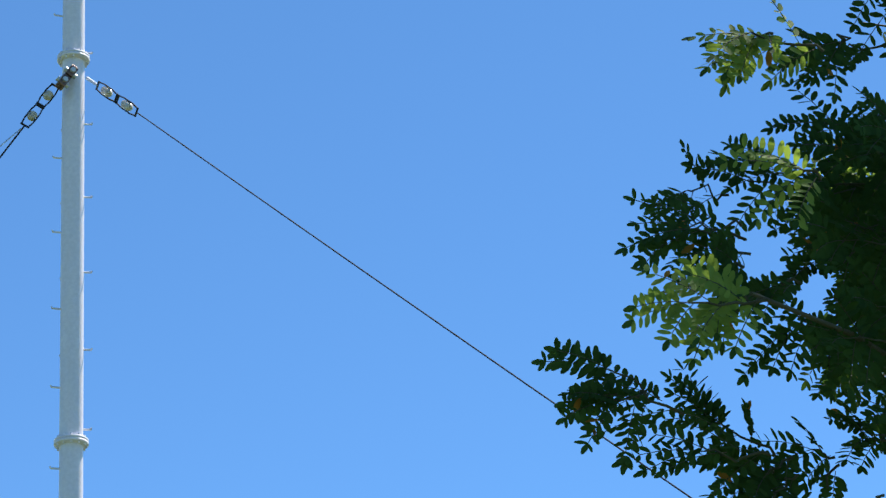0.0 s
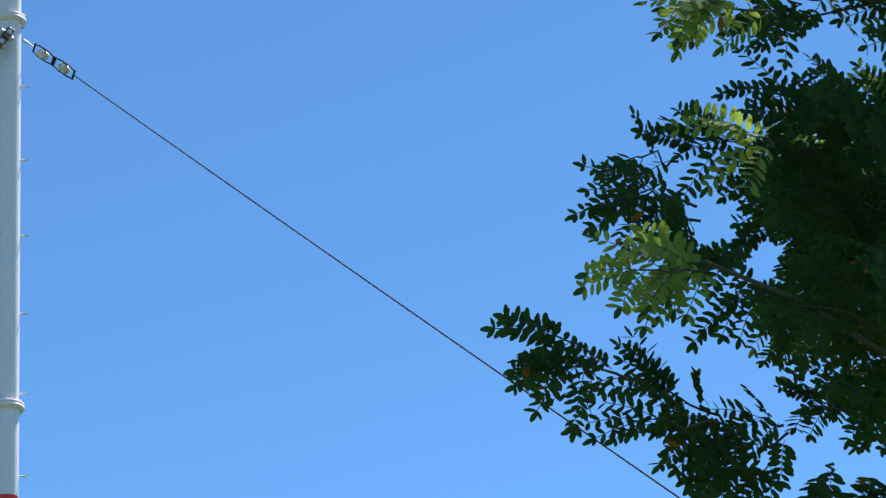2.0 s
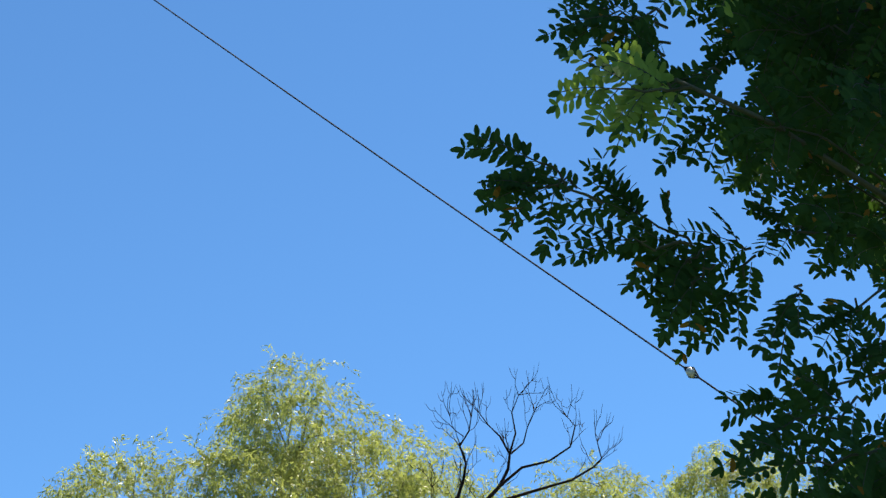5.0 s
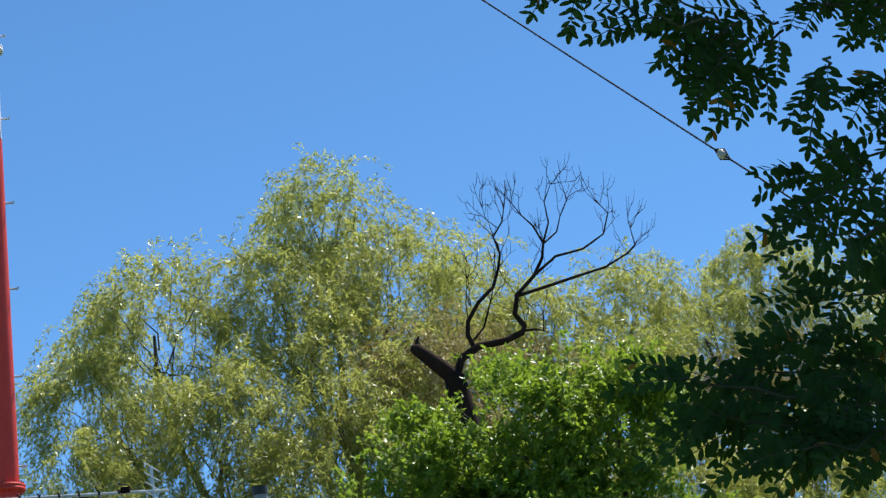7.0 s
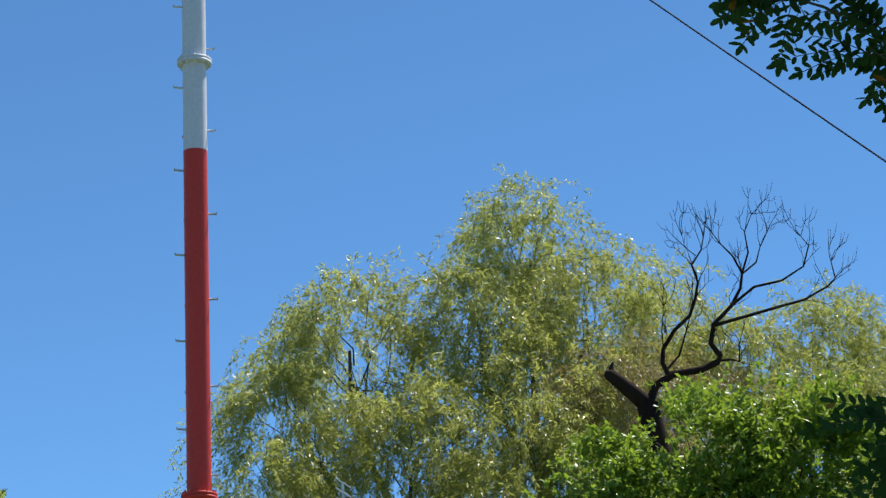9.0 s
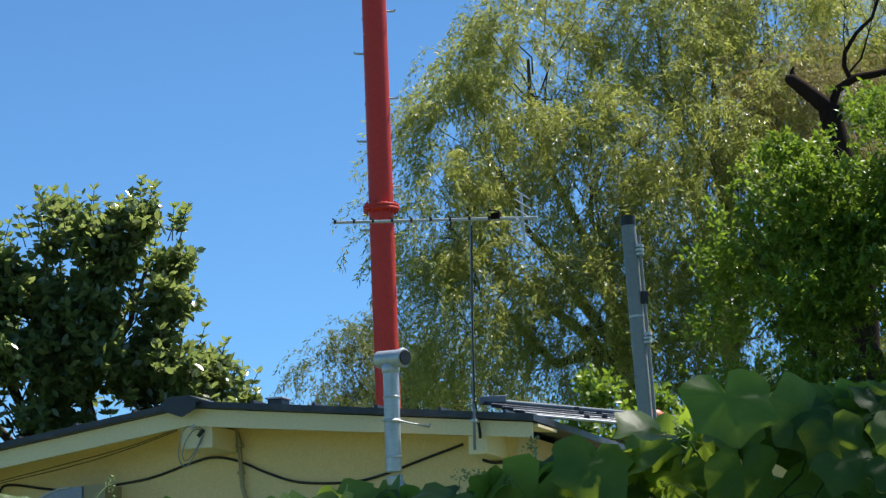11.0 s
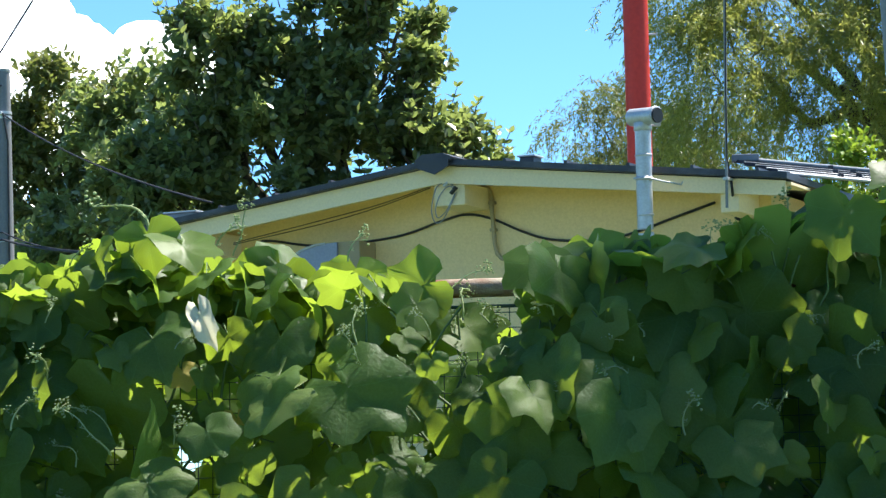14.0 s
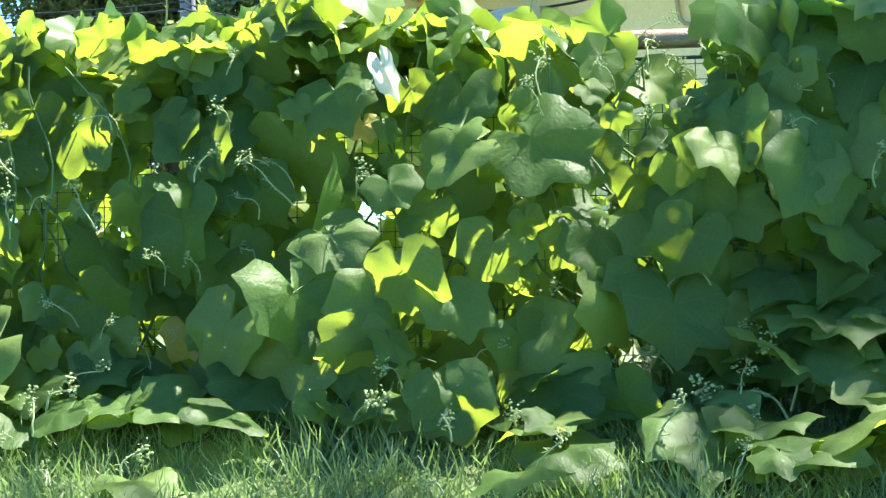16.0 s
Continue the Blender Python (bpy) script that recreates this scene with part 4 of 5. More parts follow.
# dead tree: a broken trunk with bare crooked limbs
def dead_tree():
    rng = np.random.default_rng(5)
    base = Vector((6.45, 33, G))
    t = thing("dead_tree", base, "dead bare tree with a broken trunk and crooked limbs", "tree")

    def loc(p):
        return Vector((p[0], 33 + (p[2] if len(p) > 2 else 0), p[1] if p[1] < 9.4 else 9.4 + (p[1] - 9.4) * .87)) - base

    part("trunk", tubed([loc(p) for p in ((6.45, 1.0), (6.4, 4.0), (6.45, 7.0), (6.3, 8.7), (6.17, 9.45))], [.26, .22, .19, .17, .15], 12), M_DEADBARK, t)
    part("stub", tubed([loc(p) for p in ((6.2, 9.4), (6.0, 9.62), (5.8, 9.82), (5.66, 9.95), (5.60, 9.97))], [.12, .115, .10, .085, .04], 10), M_DEADBARK, t, "broken-off trunk end")
    part("stub_spike", tubed([loc((5.7, 9.93)), loc((5.70, 10.08)), loc((5.73, 10.16))], [.06, .03, .008], 6), M_DEADBARK, t)
    limbs = [([(6.17, 9.4), (6.3, 9.75), (6.55, 9.93), (6.95, 10.0), (7.2, 10.12), (7.24, 10.22), (7.12, 10.43), (7.18, 10.75), (7.45, 11.05), (7.6, 11.35), (7.64, 11.6)], .13, .035),
             ([(7.64, 11.6), (7.52, 11.9), (7.36, 12.1), (7.25, 12.3)], .035, .012), ([(7.64, 11.6), (7.75, 11.95), (7.72, 12.3), (7.84, 12.6)], .033, .01),
             ([(7.66, 11.62, .1), (7.9, 11.85, .2), (8.0, 12.15, .3), (8.12, 12.4, .3)], .03, .01),
             ([(7.15, 10.72), (7.6, 10.86), (8.1, 11.02), (8.5, 11.14), (8.85, 11.36), (8.97, 11.5), (8.93, 11.78)], .055, .014),
             ([(7.4, 11.0, -.1), (7.75, 11.3, -.2), (8.15, 11.4, -.2), (8.45, 11.6, -.3), (8.55, 11.95, -.3), (8.45, 12.1, -.3)], .045, .012),
             ([(6.5, 9.9), (6.42, 10.12), (6.44, 10.35), (6.62, 10.66), (6.85, 10.9), (6.95, 11.2), (7.0, 11.45), (6.93, 11.75), (7.08, 12.0), (7.12, 12.2)], .075, .015),
             ([(6.5, 10.05, .1), (6.7, 10.3, .2), (6.85, 10.75, .3), (6.95, 11.1, .3)], .04, .01), ([(7.24, 10.15), (7.4, 10.16), (7.5, 10.13), (7.52, 10.3)], .04, .02),
             ([(7.0, 11.9), (6.85, 12.05), (6.82, 12.25)], .014, .006), ([(6.43, 10.2, -.1), (6.4, 10.6, -.2), (6.45, 11.0, -.2)], .02, .006)]
    for pts, a, b in limbs:
        n = len(pts)
        P = [loc(p) for p in pts]
        limb = part("limb", tubed(P, [.5 * (a + (b - a) * i / (n - 1)) for i in range(n)], 8), M_DEADBARK, t)
        bm = bmesh.new()
        for i in range(max(1, n // 2), n):
            for _ in range(4 if i == n - 1 else 2):
                q = P[i].copy()
                d = ((P[i] - P[i - 1]).normalized() + Vector(rng.normal(0, .55, 3)) + Vector((0, 0, .45))).normalized()
                path = [q]
                for k in range(5):
                    d = (d + Vector(rng.normal(0, .22, 3)) + Vector((0, 0, .06))).normalized()
                    q = q + d * float(rng.uniform(.055, .115))
                    path.append(q)
                    if k in (2, 3):
                        e = (d + Vector(rng.normal(0, .6, 3))).normalized()
                        tube(bm, [q, q + e * .1, q + (e + Vector((0, 0, .5))) * .17], [.004, .0035, .0025], 4)
                tube(bm, path, [.0055, .005, .0045, .004, .0035, .0025], 5)
        tagged(part("twig_mass", bm, M_DEADBARK, limb), kind="stuff")


dead_tree()


# locust tree close by: pinnate leaves of many oval leaflets
def locust():
    rng = np.random.default_rng(9)
    base = np.array((4.3, 7.6, 1.15))
    t = thing("locust_tree", base, "locust tree with feathery dark green leaves overhanging the path", "tree")
    part("trunk", tubed([np.array(p) - base for p in ((4.3, 7.6, 1.0), (4.25, 7.6, 2.5), (4.2, 7.5, 4.0), (4.3, 7.5, 6.0), (4.4, 7.6, 8.0))], [.15, .13, .11, .08, .04], 12), M_BARK, t)
    sprays = [((2.55, 5.48), (2.21, 5.42)), ((2.48, 5.50), (2.34, 5.40)), ((2.64, 5.14), (2.20, 5.21)), ((2.59, 5.11), (2.37, 5.21)), ((2.64, 5.17), (2.46, 5.22)),
              ((2.32, 5.00), (2.01, 5.05)), ((2.25, 4.97), (1.91, 4.99)), ((2.01, 4.95), (1.72, 4.94)), ((2.05, 4.81), (1.72, 4.84)), ((2.04, 4.84), (1.71, 4.79)),
              ((2.06, 4.75), (1.78, 4.74)), ((2.04, 4.71), (1.86, 4.70)), ((2.21, 4.64), (1.97, 4.56)), ((2.24, 4.51), (2.02, 4.42)), ((2.33, 4.49), (2.17, 4.34)),
              ((2.06, 4.11), (1.75, 4.27)), ((1.80, 4.25), (1.45, 4.44)), ((1.72, 4.27), (1.41, 4.27)), ((1.68, 4.27), (1.45, 4.18)), ((1.95, 4.18), (1.86, 4.33)),
              ((2.04, 4.09), (1.67, 4.08)), ((2.10, 4.02), (1.84, 4.06)), ((2.24, 4.09), (2.02, 4.13)), ((2.39, 4.14), (2.20, 4.16)), ((2.17, 3.92), (1.93, 3.94)),
              ((2.36, 4.72), (2.11, 4.68)), ((2.12, 4.05), (1.90, 3.91)), ((2.13, 3.99), (1.93, 3.82)), ((2.27, 4.01), (2.09, 3.77)), ((2.40, 3.92), (2.26, 3.75)),
              ((2.55, 3.87), (2.37, 3.80)), ((2.63, 3.77), (2.46, 3.72)), ((2.48, 3.60), (2.30, 3.66))]
    low_sprays = [((2.44, 3.63), (2.21, 3.55)), ((2.52, 3.58), (2.22, 3.48)), ((2.55, 3.44), (2.22, 3.37)), ((2.60, 3.24), (2.18, 3.19)), ((2.59, 3.15), (2.27, 3.10)),
                  ((2.29, 2.90), (1.76, 3.02)), ((2.40, 2.83), (1.80, 2.91)), ((2.35, 2.98), (1.95, 3.03)), ((2.45, 2.92), (1.92, 2.84)), ((2.5, 3.01), (2.1, 3.11)), ((2.5, 2.84), (2.05, 2.76)),
                  ((2.3, 2.86), (1.98, 2.94)), ((2.6, 3.05), (2.25, 3.02)), ((2.55, 2.92), (2.2, 2.88)), ((2.6, 2.78), (2.25, 2.80))]
    # sprays that get the lighter leaf, coloured as if the sun shone through
    sunlit_sprays = [((2.39, 5.50), (1.97, 5.56)), ((2.24, 5.53), (2.03, 5.42)), ((2.33, 5.05), (2.11, 5.12)), ((2.10, 4.60), (1.66, 4.54)), ((2.08, 4.62), (1.81, 4.66)), ((2.01, 4.59), (1.84, 4.44))]
    paths = []
    for group, pale in ((sprays, False), (low_sprays, False), (sunlit_sprays, True)):
        for (x0, z0), (x1, z1) in group:
            y = rng.uniform(5.7, 6.0) if pale else rng.uniform(6.25, 6.75)
            k = y / 6.5
            a, b = np.array((x0 * k, y + .08, 1.5 + (z0 - 1.5) * k)), np.array((x1 * k, y, 1.5 + (z1 - 1.5) * k))
            paths.append((a + unit(a - b) * .06, b + unit(a - b) * (.10 if group is low_sprays else .22), pale))
    twig_join = [np.array((1.86, 5.8, 4.25)), np.array((2.3, 6.3, 4.35)), np.array((3.0, 6.8, 4.2))]
    # the body of the crown, ragged at its edge
    for k in range(250):
        x = rng.uniform(2.2, 2.95)
        z = rng.uniform(2.6, 5.9)
        y = rng.uniform(6.2, 8.4)
        brim = float(np.interp(z, [2.6, 3.0, 3.5, 3.66, 3.8, 4.05, 4.25, 4.4, 4.6, 5.0, 5.15, 5.25, 5.36, 5.42, 5.6],
                               [2.35, 2.40, 2.42, 2.52, 2.66, 2.42, 2.22, 2.20, 2.18, 2.22, 2.42, 2.72, 2.72, 2.45, 2.40]))
        if x < brim + .13 or noise.noise((x * 2.6, 3.3, z * 2.6)) < -.40:
            continue
        far = y / 6.5
        e = np.array(((x - .12 * rng.uniform()) * far, y - .1, 1.5 + (z + rng.uniform(-.12, .08) - 1.5) * far))
        paths.append((np.array(((x + .25) * far, y + .15, 1.5 + (z - 1.5) * far)), e, k % 9 == 0 and y > 7.2))
    # crown sprays overhead, added out of view to shade leaves and fence
    for k in range(80):
        x, y, z = rng.uniform(3.3, 7.0), rng.uniform(6.6, 11.0), rng.uniform(5.6, 9.6)
        if x < .45 * y and z - 1.5 < .75 * y:
            continue
        e = np.array((x, y, z))
        paths.append((e + rng.normal(0, .3, 3), e, False))
    for k in range(540):
        z = rng.uniform(6.2, 8.4)
        if k < 480:
            e = np.array((rng.uniform(-.16 + (z - 1.8) * .416, 4.5), 6.2 + (z - 6.2) * .3 + rng.uniform(.08, 1.3), z))
        else:
            # added further left only to throw dappled shade on the bank
            e = np.array((rng.uniform(-1.7, .15) + (z - 1.0) * .416, rng.uniform(3.95, 4.55) + (z - 1.0) * .303, z))
        while e[2] - 1.85 < .66 * math.hypot(e[0], e[1]):
            e = e + np.array((.416, .303, 1)) * .3
        if 1.3 < e[0] - (z - 4.2) * .416 < 1.85 and 5.6 < e[1] - (z - 4.2) * .303 < 6.1:
            continue
        paths.append((e + np.array((.25, .1, .05)) + rng.normal(0, .12, 3), e, False))
    # limbs that carry the sprays
    hubs = [np.array(p) for p in ((3.0, 6.8, 4.2), (3.0, 6.8, 5.0), (3.1, 6.8, 3.6), (3.0, 6.7, 2.85), (3.2, 6.9, 5.6), (3.6, 7.6, 6.8), (5.0, 8.5, 7.6), (5.6, 9.5, 7.0), (3.4, 8.2, 7.6), (2.6, 7.0, 7.0))]
    for h in hubs:
        lo = np.array((4.25, 7.55, max(2.0, h[2] - 1.3)))
        part("limb", tubed(wobbly(lo - base, h - base, 6, .05, rng), [.026 - .003 * i for i in range(7)], 8), M_BARK, t)
    bm = bmesh.new()
    tube(bm, [p - base for p in twig_join], [.006, .009, .012], 5)
    PL, AL, NL, SL = [], [], [], []
    PO, AO, NO, SO = [], [], [], []
    PB, AB, NB, SB = [], [], [], []
    for a, b, pale in paths:
        n = 5
        high = b[2] > 5.75
        pts = wobbly(a, b, n, .012, rng)
        h = min(hubs, key=lambda q: np.linalg.norm(q - a))
        twig = ([h, (h + a) / 2 + rng.normal(0, .05, 3)] if np.linalg.norm(h - a) < .6 else []) + pts
        tube(bm, [p - base for p in twig], [.0052 - .0005 * i for i in range(len(twig))], 5)
        d = unit(b - a)
        leaves = max(3, int(np.linalg.norm(b - a) / .045)) if not high else 5
        for k in range(leaves + 2):
            u = min(1.0, (k + .6) / leaves)
            p0 = a + (b - a) * u
            sgn = 1 if k % 2 else -1
            out = unit(d * .75 + np.array((0, rng.normal(0, .5), sgn * rng.uniform(.25, .75))) + rng.normal(0, .2, 3)) if k < leaves else unit(d + rng.normal(0, .25, 3))
            length = rng.uniform(.15, .23)
            m = int(rng.integers(6, 9))
            face = unit(np.array((rng.normal(0, .35), -.95, .25 + rng.normal(0, .45))))
            acr = unit(np.cross(face, out))
            q, dd = p0.copy(), out.copy()
            rach = [p0 - base]
            for j in range(m):
                dd = unit(dd + np.array((0, 0, -.07)))
                q = q + dd * length / m
                rach.append(q - base)
                for w in (-1, 1):
                    tilt = unit(acr * w + dd * .55 + np.array((0, 0, -.15)) + rng.normal(0, .12, 3))
                    sz = rng.uniform(.040, .054) * (1.0 if j < m - 2 else .8) * (1.35 if high else 1)
                    old = rng.uniform() < .012
                    dst = (PO, AO, NO, SO) if old else ((PB, AB, NB, SB) if pale else (PL, AL, NL, SL))
                    dst[0].append(q - base)
                    dst[1].append(tilt)
                    dst[2].append(face + rng.normal(0, .25, 3))
                    dst[3].append(sz)
            PL.append(q - base), AL.append(dd), NL.append(face), SL.append(.045)
            if not high:
                tube(bm, rach[::2] if len(rach) > 4 else rach, .0016, 3, caps=False)
    tagged(part("twig_mass", bm, M_TWIG, t), kind="stuff")
    leaflet = [(0, 0, 0), (.18, .14, .01), (.55, .215, .02), (.9, .12, .0), (1, 0, -.02), (.9, -.12, .0), (.55, -.215, .02), (.18, -.14, .01)]
    lf = [(0, 4, 3, 2, 1), (0, 7, 6, 5, 4)]
    tagged(scatter("crown", leaflet, lf, PL, AL, NL, SL, L_LOCUST, t), "dark green oval leaflets", kind="stuff")
    tagged(scatter("sunlit_foliage", leaflet, lf, PB, AB, NB, SB, L_LOCUST_SUNLIT, t), "light green leaflets, sunlight put into their colour", kind="stuff")
    tagged(scatter("yellowed_foliage", leaflet, lf, PO, AO, NO, SO, L_LOCUST_OLD, t), "yellowed and brown leaflets", kind="stuff")


locust()

# ---- clouds ----
rng = np.random.default_rng(3)
M_CLOUD, nt, cb, _ = shader("cloud_white")
cb.inputs["Base Color"].default_value = (.9, .9, .9, 1)
cb.inputs["Roughness"].default_value = 1
# the cloud's bright and grey parts are put into a glow of its own
nt.links.new(ramp(nt, noise_tex(nt, .012, 5), [(.35, (.55, .60, .68)), (.6, (1.0, 1.0, 1.0))]), cb.inputs["Emission Color"])
cb.inputs["Emission Strength"].default_value = .75
bm = bmesh.new()
for k in range(150):
    u = rng.uniform()
    x = -128 - 330 * u
    z = 86 + rng.uniform(0, 1) * (45 + 60 * u)
    r = rng.uniform(7, 22) * (.55 + u)
    geo = bmesh.ops.create_icosphere(bm, subdivisions=3, radius=r, matrix=Matrix.Translation((x, 700 + rng.uniform(-20, 20), z)) @ Matrix.Diagonal((1.3, 1, .8, 1)))
    for v in geo["verts"]:
        v.co += Vector((noise.noise(v.co * .09), 0, noise.noise(v.co * .09 + Vector((9, 3, 1))))) * r * .45
tagged(link("cloud_backdrop", bm, M_CLOUD, smooth=True), "white summer cloud low over the trees", "cloud", kind="structure")


# ---- fence and the vine that covers it ----
FY, RAIL_Z = 5.35, 1.895
fe = thing("fence", (0, FY, 1.1), "wire fence with a rusty pipe top rail, overgrown by vines", "fence")
part("top_rail", tubed([(-4.2, 0, RAIL_Z - 1.1), (-1.5, 0, RAIL_Z - 1.098), (3.6, 0, RAIL_Z - 1.09)], .0205, 14), M_RUST, fe, "rusty white-painted pipe rail")
for x in (-3.9, -2.1, 1.5, 3.3):
    part("post", tubed([(x, 0, -.1), (x, 0, RAIL_Z - 1.1)], .021, 12), M_RUST, fe)
part("selvage_wire", tubed([(-4.2, -.01, .755), (3.6, -.01, .76)], .004, 6), M_GREENWIRE, fe, "green coated wire")
bm = bmesh.new()
rng = np.random.default_rng(17)
for k in range(210):
    x = -4.0 + .036 * k
    tube(bm, [(x, -.012, -.05), (x + rng.normal(0, .003), -.012, .35), (x, -.012, .755)], .0014, 4)
for k in range(22):
    z = .03 + .034 * k
    tube(bm, [(-4.0, -.012, z), (0, -.013 + rng.normal(0, .002), z + rng.normal(0, .003)), (3.6, -.012, z)], .0014, 4)
tagged(part("wire_mesh", bm, M_GREENWIRE, fe, "green coated wire mesh"), kind="stuff")


def vine_leaf(seed, fold=.12, droop=.25, fine=False):
    """Points and faces of a broad, shallowly five-lobed leaf; the stalk is at the origin, the tip towards +x."""
    r = np.random.default_rng(seed)
    out = ((0, 1.0), (9, .88), (25, .75), (39, .82), (51, .95), (63, .84), (79, .74), (95, .80), (107, .85), (122, .77), (145, .67), (163, .53), (176, .14))
    ring = [(a, q) for a, q in out] + [(-a, q) for a, q in out[:0:-1]]
    pts, k1 = [(0., 0., 0.)], len(ring)
    ph, off = r.uniform(0, 6), r.uniform(0, 50)
    skew, wide = r.normal(0, .10), r.uniform(.92, 1.16)
    edge = [q * (1 + r.normal(0, .035)) for a, q in ring]
    levels = (.3, .62, .86, 1.0) if fine else (.5, 1.0)
    for scale in levels:
        for (a, _), q in zip(ring, edge):
            q = q * scale
            x, y = q * math.cos(radians(a)), q * math.sin(radians(a)) * wide
            x += skew * y
            z = fold * abs(y) - droop * q * q * .6 + .075 * math.sin(2.5 * radians(a) + ph) * q + .17 * noise.noise((x * 2.3 + off, y * 2.3, 0)) - (.045 * scale ** 6 if fine else 0)
            pts.append((x, y, z))
    faces = [(0, 1 + i, 1 + (i + 1) % k1) for i in range(k1)]
    for n in range(len(levels) - 1):
        o, w = 1 + n * k1, 1 + (n + 1) * k1
        faces += [(o + i, w + i, w + (i + 1) % k1, o + (i + 1) % k1) for i in range(k1)]
    return pts, faces


VARIANTS = [vine_leaf(100 + i, -.04 + .06 * (i % 5), .05 + .08 * (i % 4)) for i in range(9)]


def leaf_mesh(i):
    pts, faces = vine_leaf(100 + i, -.04 + .06 * (i % 5), .05 + .08 * (i % 4), True)
    me = bpy.data.meshes.new("leaf")
    me.from_pydata(pts, [], faces)
    uv = me.uv_layers.new(name="leaf")
    for lp in me.loops:
        uv.data[lp.index].uv = pts[lp.vertex_index][:2]
    me.shade_smooth()
    me.materials.append(L_VINE)
    return me


LEAF_MESHES = [leaf_mesh(i) for i in range(9)]


def hedge_top(x):
    """Height to which the leaves climb along the fence."""
    return float(np.interp(x, [-4, -1.75, -1.35, -1.05, -.9, -.6, -.42, -.29, -.2, .15, .45, .62, .75, .95, 1.4, 3.5],
                           [1.95, 1.92, 1.91, 1.98, 1.92, 1.90, 1.88, 1.85, 1.95, 1.96, 2.01, 2.06, 2.10, 2.12, 2.13, 2.08]))


vi = thing("vine", (0, 5.2, 1.1), "broad-leaved green climbing vine smothering the fence", "vine")
rng = np.random.default_rng(23)


def frame_of(p, tip, nor, size):
    t = Vector(tip).normalized()
    n = Vector(nor)
    n = (n - t * n.dot(t)).normalized()
    b = n.cross(t)
    m = Matrix((t, b, n)).transposed().to_4x4()
    m.translation = p
    return m @ Matrix.Scale(size, 4)


front, back = [], [[] for _ in VARIANTS]
stalks = bmesh.new()


def grow(x, y, z, size, nor, tip, near):
    """Put one leaf on the vine; the near ones are single parts, with a stalk."""
    p = (x, y - 5.2, z - 1.1)
    kind = int(rng.integers(0, 9))
    if near and -2.0 < x < 1.35 and len(front) < 380:
        front.append((p, tip, nor, size, kind))
    else:
        back[kind].append((p, tip, nor, size))
    if near:
        q = Vector(p)
        s = q + Vector((rng.normal(0, .05), .10, .06 * rng.uniform() - .03))
        tube(stalks, [q, q.lerp(s, .5) + Vector((0, -.012, .018)), s], [.0014, .0016, .0018], 4, caps=False)


def swell(x, z):
    return .06 * math.sin(x * 3.1 + 3.2) + .05 * math.sin(z * 9 + x * 2) + .08 * math.exp(-((x + .92) / .28) ** 2)


# the outer leaves, hanging over one another like shingles
for row in range(12):
    for col in range(62):
        dark_side = -3.4 + .104 * col > -.22
        x = -3.4 + .104 * col + rng.normal(0, .05)
        u = (row + .5 + rng.normal(0, .3)) / 12
        top = hedge_top(x)
        z = 1.12 + (top - (1.14 if dark_side else 1.20)) * u
        if (abs(x + .34) < .10 and z > 1.83) or rng.uniform() < (.16 if dark_side else .20):
            continue
        lean = .22 + .12 * (1 - u) if dark_side else .12 + .36 * min(1 - u, .6)
        y = FY - lean - swell(x, z) - rng.uniform(0, .10 if dark_side else .15)
        size = float(np.clip(rng.normal(.100 if dark_side else .078, .034), .03, .16)) * (1 - .25 * max(0, u - .75) / .25)
        nor = (rng.normal(0, .65), -1, .55 + rng.normal(0, .7))
        tip = (rng.normal(0, .65), -.25 + rng.normal(0, .35), -1)
        grow(x, y, z + size * (.3 if u < .8 else -.2), size, nor, tip, True)
# the sunlit fringe along the top: leaves at all angles
for k in range(820):
    x = rng.uniform(-3.2, 1.6) if k % 4 else rng.uniform(-1.6, -.2)
    if abs(x + .34) < .11:
        continue
    top = hedge_top(x)
    z = top - abs(rng.normal(0, .07 if x < -.2 else .04)) + .01
    y = FY - rng.uniform(-.04, .24)
    size = float(np.clip(rng.normal(.064 if x < -.2 else .07, .02), .025, .11))
    if x < -.3 and k % 2:
        y, z = FY - rng.uniform(-.10, .16), z + rng.uniform(-.04, .045)
    grow(x, y, z, size, (rng.normal(0, .7), -1 + rng.normal(0, .5), rng.uniform(-.7, 1.3)), (rng.normal(0, .8), -.4 + rng.normal(0, .3), rng.uniform(-1, .35)), k % 3 == 0)
# smaller leaves between, and the shaded mass within and behind the fence
for k in range(3700):
    x = rng.uniform(-3.6, 3.0)
    u = rng.uniform()
    z = 1.10 + (hedge_top(x) - 1.14) * u
    if k % 3 == 0:
        y, size = FY - rng.uniform(.0, .16) - .12 * (1 - u), float(np.clip(rng.normal(.055, .02), .02, .10))
        if rng.uniform() < (.5 if x > -.2 else .3 if z > 1.62 else 0):
            continue
    else:
        y, size = FY + (rng.uniform(.10, .75) if x > -.2 else rng.uniform(.04, .42)), float(np.clip(rng.normal(.080, .02), .03, .12))
        z = min(z, 1.84 if x < -.1 else 2.0)
        if x < -.25 and rng.uniform() < (.55 if z > 1.5 else .25):
            continue
    if abs(x + .34) < .10 and z > 1.84:
        continue
    grow(x, y, z, size, (rng.normal(0, .5), -1, .5 + rng.normal(0, .5)), (rng.normal(0, .7), -.4 + rng.normal(0, .3), -.8), False)
